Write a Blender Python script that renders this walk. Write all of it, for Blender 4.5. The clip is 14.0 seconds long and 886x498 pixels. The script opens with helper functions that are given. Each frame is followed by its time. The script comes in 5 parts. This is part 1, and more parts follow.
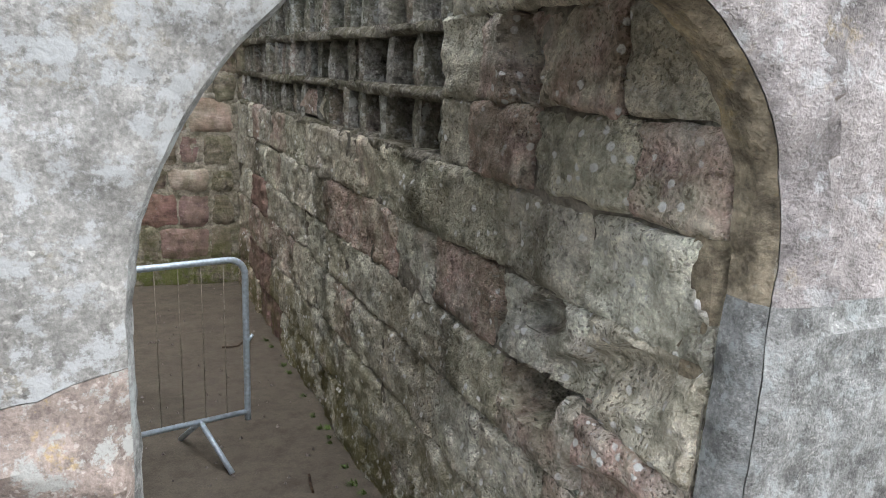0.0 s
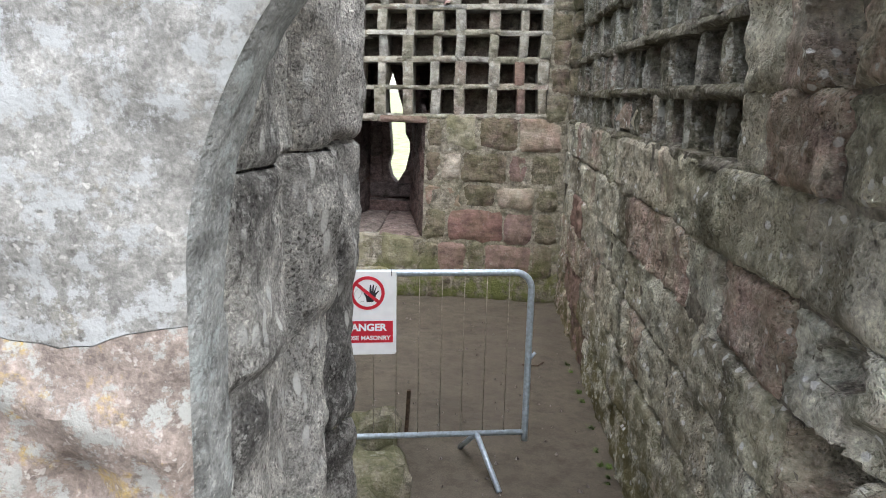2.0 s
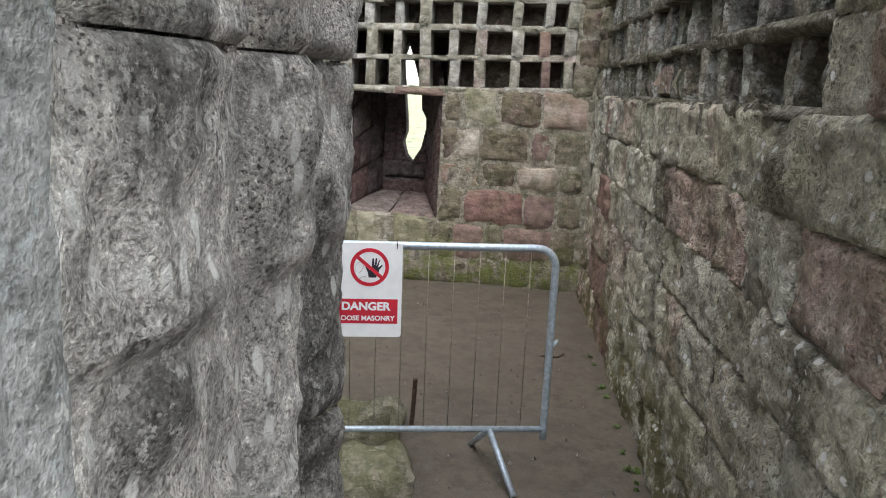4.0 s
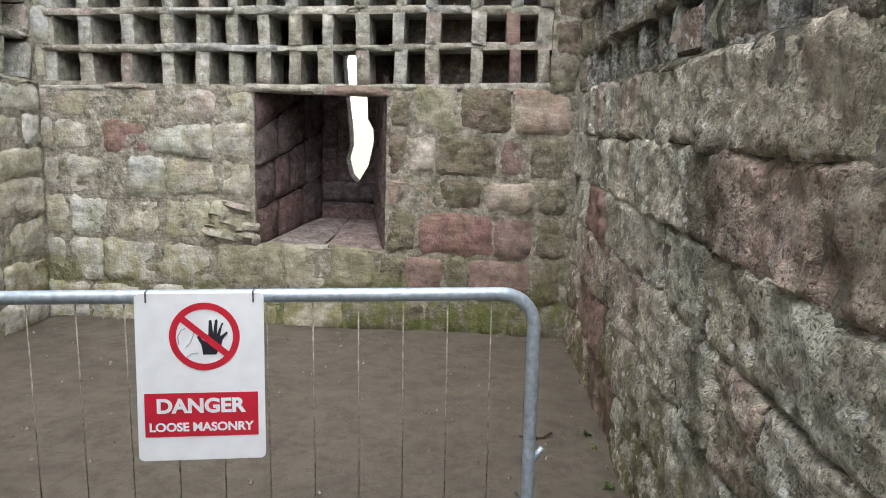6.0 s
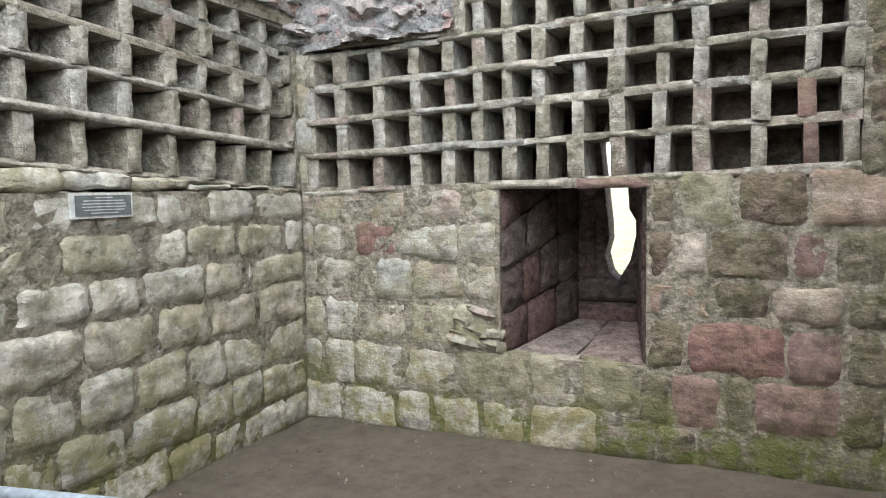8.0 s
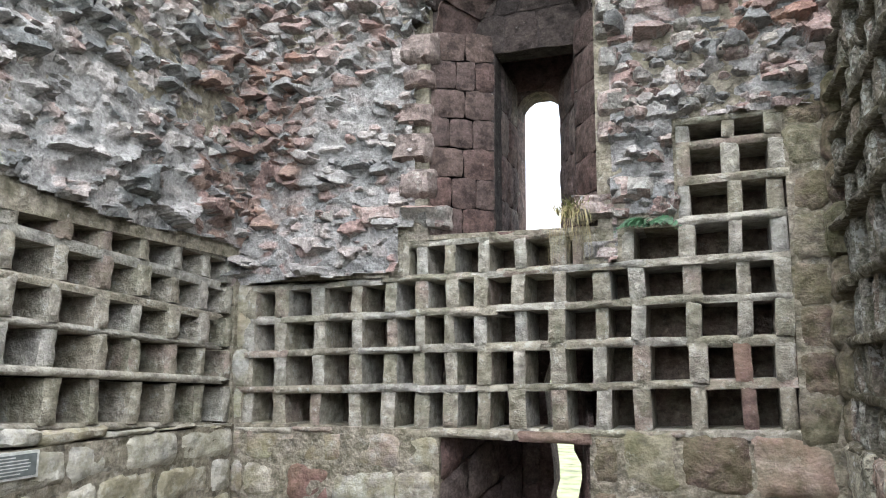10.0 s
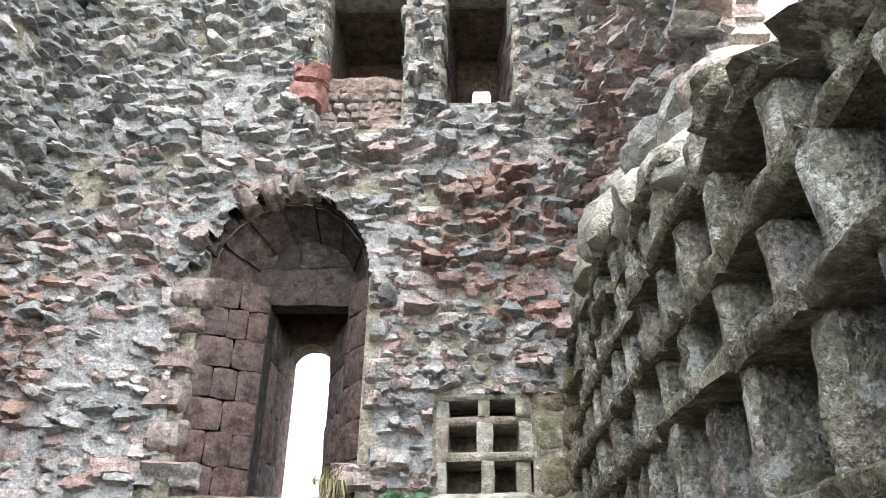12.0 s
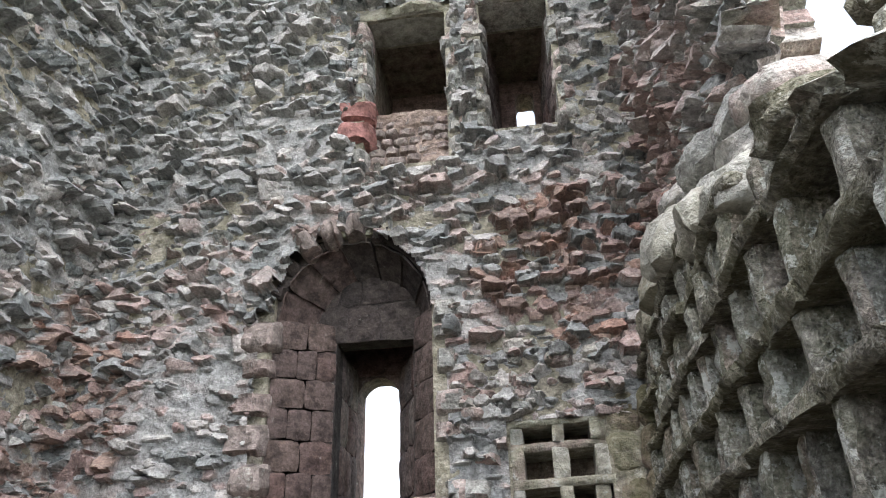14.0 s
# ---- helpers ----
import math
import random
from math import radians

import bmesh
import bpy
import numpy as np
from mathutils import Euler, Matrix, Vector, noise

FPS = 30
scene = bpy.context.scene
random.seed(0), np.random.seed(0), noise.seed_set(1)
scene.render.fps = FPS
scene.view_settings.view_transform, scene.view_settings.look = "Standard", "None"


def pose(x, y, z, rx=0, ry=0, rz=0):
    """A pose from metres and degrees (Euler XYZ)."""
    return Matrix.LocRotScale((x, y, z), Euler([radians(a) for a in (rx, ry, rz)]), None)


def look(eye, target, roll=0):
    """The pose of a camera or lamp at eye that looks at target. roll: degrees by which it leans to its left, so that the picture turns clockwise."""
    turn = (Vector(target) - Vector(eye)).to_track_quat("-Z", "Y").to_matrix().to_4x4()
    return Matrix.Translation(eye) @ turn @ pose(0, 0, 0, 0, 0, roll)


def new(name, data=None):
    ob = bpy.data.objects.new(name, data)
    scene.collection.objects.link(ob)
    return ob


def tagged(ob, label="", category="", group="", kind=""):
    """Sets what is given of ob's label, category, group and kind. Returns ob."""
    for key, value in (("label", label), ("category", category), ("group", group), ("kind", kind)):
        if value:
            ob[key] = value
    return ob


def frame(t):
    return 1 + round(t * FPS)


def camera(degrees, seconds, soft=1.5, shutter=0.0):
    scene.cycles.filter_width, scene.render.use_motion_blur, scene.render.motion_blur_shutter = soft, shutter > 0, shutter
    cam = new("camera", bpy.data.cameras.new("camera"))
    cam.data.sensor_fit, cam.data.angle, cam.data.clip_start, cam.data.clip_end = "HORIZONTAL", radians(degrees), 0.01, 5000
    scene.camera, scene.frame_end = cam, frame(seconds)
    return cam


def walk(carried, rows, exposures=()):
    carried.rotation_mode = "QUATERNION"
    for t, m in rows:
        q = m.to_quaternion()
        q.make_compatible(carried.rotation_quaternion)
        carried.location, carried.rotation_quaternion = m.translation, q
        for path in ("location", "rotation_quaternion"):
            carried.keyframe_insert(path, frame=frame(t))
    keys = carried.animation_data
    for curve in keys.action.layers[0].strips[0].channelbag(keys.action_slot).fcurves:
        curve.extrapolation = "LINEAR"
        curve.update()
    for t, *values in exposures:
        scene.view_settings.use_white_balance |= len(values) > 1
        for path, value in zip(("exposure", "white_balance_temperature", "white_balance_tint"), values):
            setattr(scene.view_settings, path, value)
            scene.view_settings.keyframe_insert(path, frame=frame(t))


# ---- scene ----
cam = camera(62.5, 14.0, 1.0)
PATH = [
    (0, (-1.159, -6.832, 2.001), (-0.317, -5.078, 1.539), 3.3),
    (0.5, (-1.065, -6.786, 1.963), (-0.485, -4.923, 1.522), 2.5),
    (1, (-0.926, -6.72, 1.892), (-0.672, -4.784, 1.461), 2.8),
    (1.5, (-0.797, -6.726, 1.901), (-0.804, -4.772, 1.479), 2.6),
    (2, (-0.813, -6.668, 1.888), (-0.893, -4.714, 1.47), 2.1),
    (2.5, (-0.837, -6.609, 1.87), (-0.955, -4.65, 1.482), 2.1),
    (3, (-0.859, -6.539, 1.831), (-1.015, -4.586, 1.433), 2.5),
    (3.5, (-0.799, -6.441, 1.812), (-0.956, -4.496, 1.371), 3.1),
    (4, (-0.806, -6.283, 1.708), (-0.932, -4.336, 1.27), 3.2),
    (4.2, (-0.799, -6.169, 1.637), (-0.892, -4.218, 1.207), 3.3),
    (6.3, (-0.65, -4.799, 1.463), (-0.741, -2.831, 1.122), 1.5),
    (6.5, (-0.631, -4.696, 1.465), (-0.799, -2.733, 1.121), 1.3),
    (7, (-0.595, -4.518, 1.475), (-0.946, -2.581, 1.121), 0.6),
    (7.5, (-0.597, -4.397, 1.546), (-1.255, -2.526, 1.285), -0.4),
    (7.7, (-0.615, -4.372, 1.57), (-1.414, -2.551, 1.349), -0.8),
    (9.8, (-0.588, -4.258, 2.059), (-1.411, -2.454, 2.32), 0.1),
    (10, (-0.568, -4.242, 2.066), (-1.269, -2.394, 2.372), 0.5),
    (10.5, (-0.538, -4.223, 2.09), (-0.871, -2.294, 2.5), 1.5),
    (11, (-0.476, -4.266, 2.218), (-0.7, -2.357, 2.771), 1.2),
    (11.5, (-0.473, -4.263, 2.267), (-0.615, -2.41, 3.005), 0.7),
    (12, (-0.492, -4.271, 2.3), (-0.595, -2.482, 3.189), 1.1),
    (12.5, (-0.474, -4.339, 2.433), (-0.548, -2.6, 3.417), 1.6),
    (13, (-0.485, -4.379, 2.458), (-0.526, -2.693, 3.532), 1.7),
    (13.5, (-0.494, -4.437, 2.477), (-0.517, -2.787, 3.608), 1.6),
    (14, (-0.529, -4.337, 2.36), (-0.77, -2.582, 3.289), -1.7),
]
EXPOSURES = [(0, 2.22), (0.5, 2.42), (1.0, 2.47), (1.5, 2.28), (2.0, 2.36), (4.2, 2.3), (6.5, 2.57), (7.7, 2.55), (9.8, 2.38), (10.5, 2.42), (11.5, 2.63), (12.5, 2.75), (13.5, 2.28), (14, 2.15)]
walk(cam, [(t, look(eye, target, roll)) for t, eye, target, roll in PATH], EXPOSURES)


# ---- light ----
world = bpy.data.worlds.new("overcast")
scene.world = world
world.use_nodes = True
wn, wl = world.node_tree.nodes, world.node_tree.links
sky = wn.new("ShaderNodeTexSky")
sky.sky_type, sky.sun_disc = "NISHITA", False
sky.sun_elevation, sky.sun_rotation = radians(52), radians(200)
grey = wn.new("ShaderNodeHueSaturation")
grey.inputs["Saturation"].default_value = 0.45
wl.new(sky.outputs[0], grey.inputs["Color"])
wl.new(grey.outputs[0], wn["Background"].inputs[0])
wn["Background"].inputs[1].default_value = 0.15
sun = new("sun", bpy.data.lights.new("sun", "SUN"))
sun.data.energy, sun.data.angle, sun.data.color = 1.5, radians(95), (1.0, 0.98, 0.95)
sun.matrix_world = look((5.0, -4.8, 10), (-1.5, -1.5, 0))

# ---- materials ----


def nodes_of(name):
    m = bpy.data.materials.new(name)
    m.use_nodes = True
    return m, m.node_tree.nodes, m.node_tree.links, m.node_tree.nodes["Principled BSDF"]


def ramp(nt, stops, mode="LINEAR"):
    r = nt.new("ShaderNodeValToRGB")
    r.color_ramp.interpolation = mode
    while len(r.color_ramp.elements) < len(stops):
        r.color_ramp.elements.new(0.5)
    for e, (p, c) in zip(r.color_ramp.elements, stops):
        e.position, e.color = p, (*c, 1) if len(c) == 3 else (c[0], c[0], c[0], 1)
    return r


def paler(c, grey=0.30, gain=1.3):
    """A dry, dusty version of a stone colour."""
    g = 0.3 * c[0] + 0.6 * c[1] + 0.1 * c[2]
    return tuple(min(0.8, gain * (x + (g - x) * grey)) for x in c)


def stone_material(name, palette, lichen=0.3, lichen_col=(0.62, 0.62, 0.56), moss=0.0, moss_top=0.6, moss_col=(0.10, 0.12, 0.035),
                   dark=0.35, bump=0.5, grain=60.0, rough=0.92, streak=1.0, yellow=0.0, spots=0.0, patch=5.0, moss_all=0.0, speck=0.28, zone=0.0, crisp=0.12, layer=0.5, mottle=0.15, lichen_scale=11.0, bands=0.0, pit_shade=0.75, lump=12.0, strata=0.0, attr=False, stain=0.0, grit=0.25, peck=0.0, peck_size=1.0, spot_r=0.2, spot_scale=17.0):
    """Weathered sandstone: one tone a stone, blotches, pits with dirt and painted shade, lichen, algae near the ground.
    """
    m, nt, ln, bsdf = nodes_of(name)
    palette = [(at, paler(c)) for at, c in palette]

    def noise_tex(scale, detail, vec, roughness=0.6):
        n = nt.new("ShaderNodeTexNoise")
        n.inputs["Scale"].default_value, n.inputs["Detail"].default_value = scale, detail
        n.inputs["Roughness"].default_value = roughness
        ln.new(vec, n.inputs["Vector"])
        return n.outputs["Fac"]

    def mix(a, b, fac, mode="MIX"):
        x = nt.new("ShaderNodeMix")
        x.data_type, x.blend_type = "RGBA", mode
        for sock, v in ((x.inputs[0], fac), (x.inputs[6], a), (x.inputs[7], b)):
            if isinstance(v, (int, float)):
                sock.default_value = v
            elif isinstance(v, tuple):
                sock.default_value = (*v, 1)
            else:
                ln.new(v, sock)
        return x.outputs[2]

    def math_node(op, a, b, clamp=False):
        x = nt.new("ShaderNodeMath")
        x.operation, x.use_clamp = op, clamp
        for sock, v in zip(x.inputs, (a, b)):
            if isinstance(v, (int, float)):
                sock.default_value = v
            else:
                ln.new(v, sock)
        return x.outputs[0]

    geo, info = nt.new("ShaderNodeNewGeometry"), nt.new("ShaderNodeObjectInfo")
    rnd = math_node("FRACT", math_node("ADD", geo.outputs["Random Per Island"], info.outputs["Random"]), 0.0)
    if attr:
        tone_at, mortar_at = nt.new("ShaderNodeAttribute"), nt.new("ShaderNodeAttribute")
        tone_at.attribute_name, mortar_at.attribute_name = "tone", "mortar"
        rnd = tone_at.outputs["Fac"]
    shift = nt.new("ShaderNodeVectorMath")
    shift.operation = "MULTIPLY_ADD"
    ln.new(geo.outputs["Position"], shift.inputs[0])
    shift.inputs[1].default_value = (1.0, 1.0, 1.0)
    comb = nt.new("ShaderNodeCombineXYZ")
    ln.new(math_node("MULTIPLY", rnd, 37.0), comb.inputs[0])
    ln.new(math_node("MULTIPLY", rnd, 11.0), comb.inputs[2])
    ln.new(comb.outputs[0], shift.inputs[2])
    p = geo.outputs["Position"] if attr else shift.outputs[0]
    tone = ramp(nt, palette)
    wob = math_node("ADD", rnd, math_node("MULTIPLY", math_node("SUBTRACT", noise_tex(patch, 3, p), 0.5), 0.2 if attr else 0.55), True)
    if zone:
        wob = math_node("ADD", wob, math_node("MULTIPLY", math_node("SUBTRACT", noise_tex(0.7, 2, geo.outputs["Position"]), 0.5), zone), True)
    if strata:
        hgt = nt.new("ShaderNodeSeparateXYZ")
        ln.new(geo.outputs["Position"], hgt.inputs[0])
        wob = math_node("ADD", wob, math_node("MULTIPLY", math_node("SUBTRACT", 4.8, hgt.outputs[2]), strata), True)
    ln.new(wob, tone.inputs[0])
    fine = noise_tex(grain, 4, p, 0.72)
    mid = noise_tex(14.0, 5, p, 0.65)
    col = tone.outputs[0]
    if attr:
        col = mix(col, (0.335, 0.332, 0.325), mortar_at.outputs["Fac"])
    col = mix(col, (0.30, 0.29, 0.28), ramp_fac(nt, ln, mid, 0.54, 0.36, dark), "MULTIPLY")
    if stain:
        run = nt.new("ShaderNodeVectorMath")
        run.operation = "MULTIPLY"
        ln.new(geo.outputs["Position"], run.inputs[0])
        run.inputs[1].default_value = (1.0, 1.0, 0.55)
        col = mix(col, (0.20, 0.20, 0.21), ramp_fac(nt, ln, noise_tex(2.3, 5, run.outputs[0], 0.6), 0.54, 0.64, stain), "MULTIPLY")
    col = mix(col, ramp_out(nt, ln, fine, [(0.36, (0.22,)), (0.46, (0.75,)), (0.54, (1.05,)), (0.66, (1.9,))]), speck, "MULTIPLY")
    col = mix(col, ramp_out(nt, ln, noise_tex(30.0, 6, p, 0.72), [(0.36, (0.30,)), (0.45, (0.82,)), (0.54, (1.08,)), (0.66, (1.8,))]), mottle, "MULTIPLY")
    if peck:
        pit = noise_tex(95.0 / peck_size, 1.5, p, 0.5)
        where = ramp_fac(nt, ln, noise_tex(4.0, 4.0, shift.outputs[0], 0.6), 0.40, 0.60, 1.0)
        fleck = noise_tex(62.0 / peck_size, 2.0, shift.outputs[0], 0.55)
        col = mix(col, (0.22, 0.21, 0.20), math_node("MULTIPLY", where, ramp_fac(nt, ln, pit, 0.57, 0.64, peck)), "MULTIPLY")
        col = mix(col, (0.25, 0.24, 0.23), ramp_fac(nt, ln, noise_tex(27.0 / peck_size, 4.0, p, 0.6), 0.58, 0.66, peck * 0.8), "MULTIPLY")
        col = mix(col, (0.60, 0.59, 0.55), math_node("MULTIPLY", where, ramp_fac(nt, ln, fleck, 0.62, 0.67, peck)))
    rise = noise_tex(lump, 5, p, 0.62)
    # dirt plus painted relief shading: hollows darker, rises lighter, from the bump height
    col = mix(col, ramp_out(nt, ln, rise, [(0.34, (0.30,)), (0.43, (0.70,)), (0.5, (1.0,)), (0.58, (1.15,)), (0.68, (1.4,))]), pit_shade, "MULTIPLY")
    if bands:
        tall = nt.new("ShaderNodeVectorMath")
        tall.operation = "MULTIPLY"
        ln.new(geo.outputs["Position"], tall.inputs[0])
        tall.inputs[1].default_value = (1.0, 1.0, 0.18)
        col = mix(col, ramp_out(nt, ln, noise_tex(6.0, 1.5, tall.outputs[0], 0.5), [(0.36, (0.25,)), (0.46, (0.8,)), (0.55, (1.1,)), (0.68, (1.3,))]), bands, "MULTIPLY")
    lay = nt.new("ShaderNodeVectorMath")
    lay.operation = "MULTIPLY"
    ln.new(p, lay.inputs[0])
    lay.inputs[1].default_value = (1.0, 1.0, 4.5)
    col = mix(col, ramp_out(nt, ln, noise_tex(6.0, 6, lay.outputs[0], 0.7), [(0.34, (0.45,)), (0.47, (0.9,)), (0.56, (1.1,)), (0.68, (1.45,))]), layer, "MULTIPLY")
    if moss or moss_all:
        sep = nt.new("ShaderNodeSeparateXYZ")
        ln.new(geo.outputs["Position"], sep.inputs[0])
        high = math_node("SUBTRACT", 1.0, math_node("DIVIDE", sep.outputs[2], moss_top), True)
        f = math_node("MULTIPLY", math_node("MAXIMUM", math_node("MULTIPLY", high, moss), moss_all), ramp_fac(nt, ln, noise_tex(4.5, 7, geo.outputs["Position"], 0.75), 0.42, 0.56, 1.0), True)
        col = mix(col, moss_col, f)
    if yellow:
        col = mix(col, (0.34, 0.24, 0.06), ramp_fac(nt, ln, noise_tex(7.0, 6, p, 0.75), 0.56, 0.66, yellow))
    big = noise_tex(lichen_scale, 8, p, 0.75)
    col = mix(col, lichen_col, ramp_fac(nt, ln, big, 0.64 - 0.26 * lichen, 0.64 - 0.26 * lichen + crisp, min(1.0, 0.35 + lichen)))
    if spots:
        v = nt.new("ShaderNodeTexVoronoi")
        v.inputs["Scale"].default_value = spot_scale
        up = nt.new("ShaderNodeVectorMath")
        up.operation = "MULTIPLY"
        ln.new(p, up.inputs[0])
        up.inputs[1].default_value = (1.0, 1.0, streak)
        ln.new(up.outputs[0], v.inputs["Vector"])
        sp = math_node("ADD", v.outputs["Distance"], math_node("MULTIPLY", math_node("SUBTRACT", fine, 0.5), 0.25))
        col = mix(col, (0.80, 0.80, 0.77), math_node("MULTIPLY", ramp_fac(nt, ln, sp, spot_r + 0.03, spot_r - 0.03, spots), ramp_fac(nt, ln, noise_tex(3.0, 3, p), 0.42, 0.52, 1.0)))
    ln.new(col, bsdf.inputs["Base Color"])
    bsdf.inputs["Roughness"].default_value = rough
    bsdf.inputs["Specular IOR Level"].default_value = 0.25
    h = math_node("ADD", math_node("MULTIPLY", rise, 1.3), math_node("MULTIPLY", fine, grit))
    if peck:
        h = math_node("SUBTRACT", h, math_node("MULTIPLY", ramp_fac(nt, ln, pit, 0.52, 0.66, 1.0), 0.22 * peck))
    b = nt.new("ShaderNodeBump")
    b.inputs["Strength"].default_value, b.inputs["Distance"].default_value = min(1.0, bump * 1.3), 0.035
    ln.new(h, b.inputs["Height"])
    ln.new(b.outputs[0], bsdf.inputs["Normal"])
    return m


def ramp_fac(nt, ln, value, lo, hi, top):
    r = nt.new("ShaderNodeMapRange")
    r.inputs["From Min"].default_value, r.inputs["From Max"].default_value = lo, hi
    r.inputs["To Min"].default_value, r.inputs["To Max"].default_value = 0.0, top
    ln.new(value, r.inputs["Value"])
    return r.outputs[0]


def ramp_out(nt, ln, value, stops):
    r = ramp(nt, stops)
    ln.new(value, r.inputs[0])
    return r.outputs[0]


def plain_material(name, colour, rough=0.5, metal=0.0, vary=0.15, scale=30.0, bump=0.0):
    m, nt, ln, bsdf = nodes_of(name)
    n = nt.new("ShaderNodeTexNoise")
    n.inputs["Scale"].default_value, n.inputs["Detail"].default_value = scale, 6
    geo = nt.new("ShaderNodeNewGeometry")
    ln.new(geo.outputs["Position"], n.inputs["Vector"])
    lo, hi = [tuple(min(1, c * (1 + s * vary)) for c in colour) for s in (-1.6, 1.6)]
    ln.new(ramp_out(nt, ln, n.outputs["Fac"], [(0.3, lo), (0.7, hi)]), bsdf.inputs["Base Color"])
    bsdf.inputs["Roughness"].default_value, bsdf.inputs["Metallic"].default_value = rough, metal
    if bump:
        b = nt.new("ShaderNodeBump")
        b.inputs["Strength"].default_value, b.inputs["Distance"].default_value = bump, 0.01
        ln.new(n.outputs["Fac"], b.inputs["Height"])
        ln.new(b.outputs[0], bsdf.inputs["Normal"])
    return m


SAND, PALE, OLIVE, ROSE, RED, GREY = (0.31, 0.24, 0.16), (0.40, 0.35, 0.27), (0.22, 0.20, 0.11), (0.29, 0.17, 0.13), (0.23, 0.085, 0.07), (0.27, 0.26, 0.23)
MOSS = (0.145, 0.15, 0.06)
M_BACK = stone_material("back_ashlar", [(0.0, (0.409, 0.381, 0.316)), (0.3, (0.335, 0.288, 0.214)), (0.55, (0.307, 0.307, 0.274)), (0.8, (0.307, 0.219, 0.177)), (1.0, (0.279, 0.270, 0.186))], 0.46, (0.55, 0.56, 0.52), moss=1.2, moss_top=0.5, moss_col=(0.24, 0.23, 0.105), dark=0.45, bump=0.6, moss_all=0.45, speck=0.05, mottle=0.04, crisp=0.2, lichen_scale=6.0, layer=0.6, pit_shade=0.6, lump=9.0, peck=0.2, peck_size=1.3)
M_ROSE = stone_material("rose_ashlar", [(0.0, SAND), (0.35, ROSE), (0.7, PALE), (1.0, OLIVE)], 0.25, moss=1.2, moss_top=0.6, moss_col=MOSS, dark=0.45, bump=0.6, moss_all=0.3, speck=0.05, mottle=0.04, layer=0.6, lichen_scale=8.0, pit_shade=0.6, lump=9.0, crisp=0.2, peck=0.2, peck_size=1.3)
M_DAMP = stone_material("damp_ashlar", [(0.0, (0.197, 0.164, 0.107)), (0.3, (0.164, 0.123, 0.082)), (0.55, (0.205, 0.180, 0.123)), (0.78, (0.164, 0.107, 0.082)), (1.0, (0.139, 0.135, 0.074))], 0.15, (0.42, 0.43, 0.36), moss=1.4, moss_top=0.6, moss_col=(0.12, 0.135, 0.045), dark=0.5, bump=0.8, moss_all=0.3, speck=0.12, mottle=0.1, layer=0.6, lichen_scale=9.0, pit_shade=0.85, lump=12.0, peck=0.2, peck_size=1.3)
M_RED = stone_material("red_sandstone", [(0.0, (0.228, 0.109, 0.090)), (0.5, (0.237, 0.142, 0.114)), (1.0, (0.199, 0.114, 0.104))], 0.10, moss=0.7, moss_top=0.6, moss_col=MOSS, dark=0.5, bump=0.5, speck=0.05, moss_all=0.2, mottle=0.04, layer=0.6, pit_shade=0.6, lump=9.0, peck=0.2, peck_size=1.3)
M_RIGHT = stone_material("right_ashlar", [(0.0, (0.755, 0.650, 0.462)), (0.3, (0.524, 0.462, 0.335)), (0.5, (0.692, 0.629, 0.482)), (0.72, (0.462, 0.304, 0.242)), (0.85, (0.587, 0.545, 0.388)), (1.0, (0.420, 0.409, 0.283))],
                         0.24, (0.5, 0.48, 0.40), moss=1.5, moss_top=0.9, moss_col=(0.21, 0.19, 0.10), dark=0.3, bump=0.9, spots=1.0, grain=75, speck=0.3, stain=0.75, grit=0.55, crisp=0.05, moss_all=0.32, mottle=0.35, lichen_scale=30.0, bands=0.0, pit_shade=0.6, lump=9.0, layer=0.3, peck=0.75, spot_r=0.2)
M_LEFT = stone_material("left_ashlar", [(0.0, (0.454, 0.423, 0.343)), (0.4, (0.363, 0.363, 0.323)), (0.7, (0.373, 0.323, 0.232)), (1.0, (0.333, 0.312, 0.212))], 0.48, moss=1.1, moss_top=1.5, moss_col=(0.25, 0.235, 0.12), dark=0.4, bump=0.6, speck=0.05, mottle=0.04, lichen_scale=8.0, pit_shade=0.6, lump=9.0, moss_all=0.4, crisp=0.2, peck=0.2, peck_size=1.3)
M_NEST = stone_material("nest_stone", [(0.0, (0.34, 0.33, 0.30)), (0.35, (0.37, 0.34, 0.28)), (0.6, (0.31, 0.27, 0.20)), (0.85, (0.28, 0.265, 0.19)), (1.0, (0.31, 0.23, 0.19))], 0.34, (0.5, 0.5, 0.46), dark=0.5, bump=0.8, moss_all=0.18, speck=0.12, mottle=0.08, crisp=0.08, lichen_scale=12.0, pit_shade=0.5, peck=0.25)
M_NESTDARK = stone_material("dark_nest_stone", [(0.0, (0.225, 0.221, 0.194)), (0.4, (0.251, 0.230, 0.184)), (0.7, (0.189, 0.176, 0.135)), (1.0, (0.235, 0.180, 0.149))], 0.40, (0.52, 0.53, 0.49), dark=0.4, bump=0.6, moss_all=0.25, speck=0.45, mottle=0.35, grit=0.5, lump=22.0, crisp=0.05, lichen_scale=13.0, pit_shade=0.6, peck=0.5)
# mossy stone, darkened overall to stand in for shade under the shelves
M_SHELF = stone_material("shaded_mossy_shelf", [(0.0, (0.187, 0.169, 0.125)), (0.5, (0.213, 0.194, 0.150)), (1.0, (0.176, 0.156, 0.107))], 0.28, (0.42, 0.42, 0.37), dark=0.6, bump=0.7, moss_all=0.45, moss_col=(0.10, 0.095, 0.04), speck=0.4, mottle=0.35, crisp=0.05, lichen_scale=22.0, lump=22.0, peck=0.6)
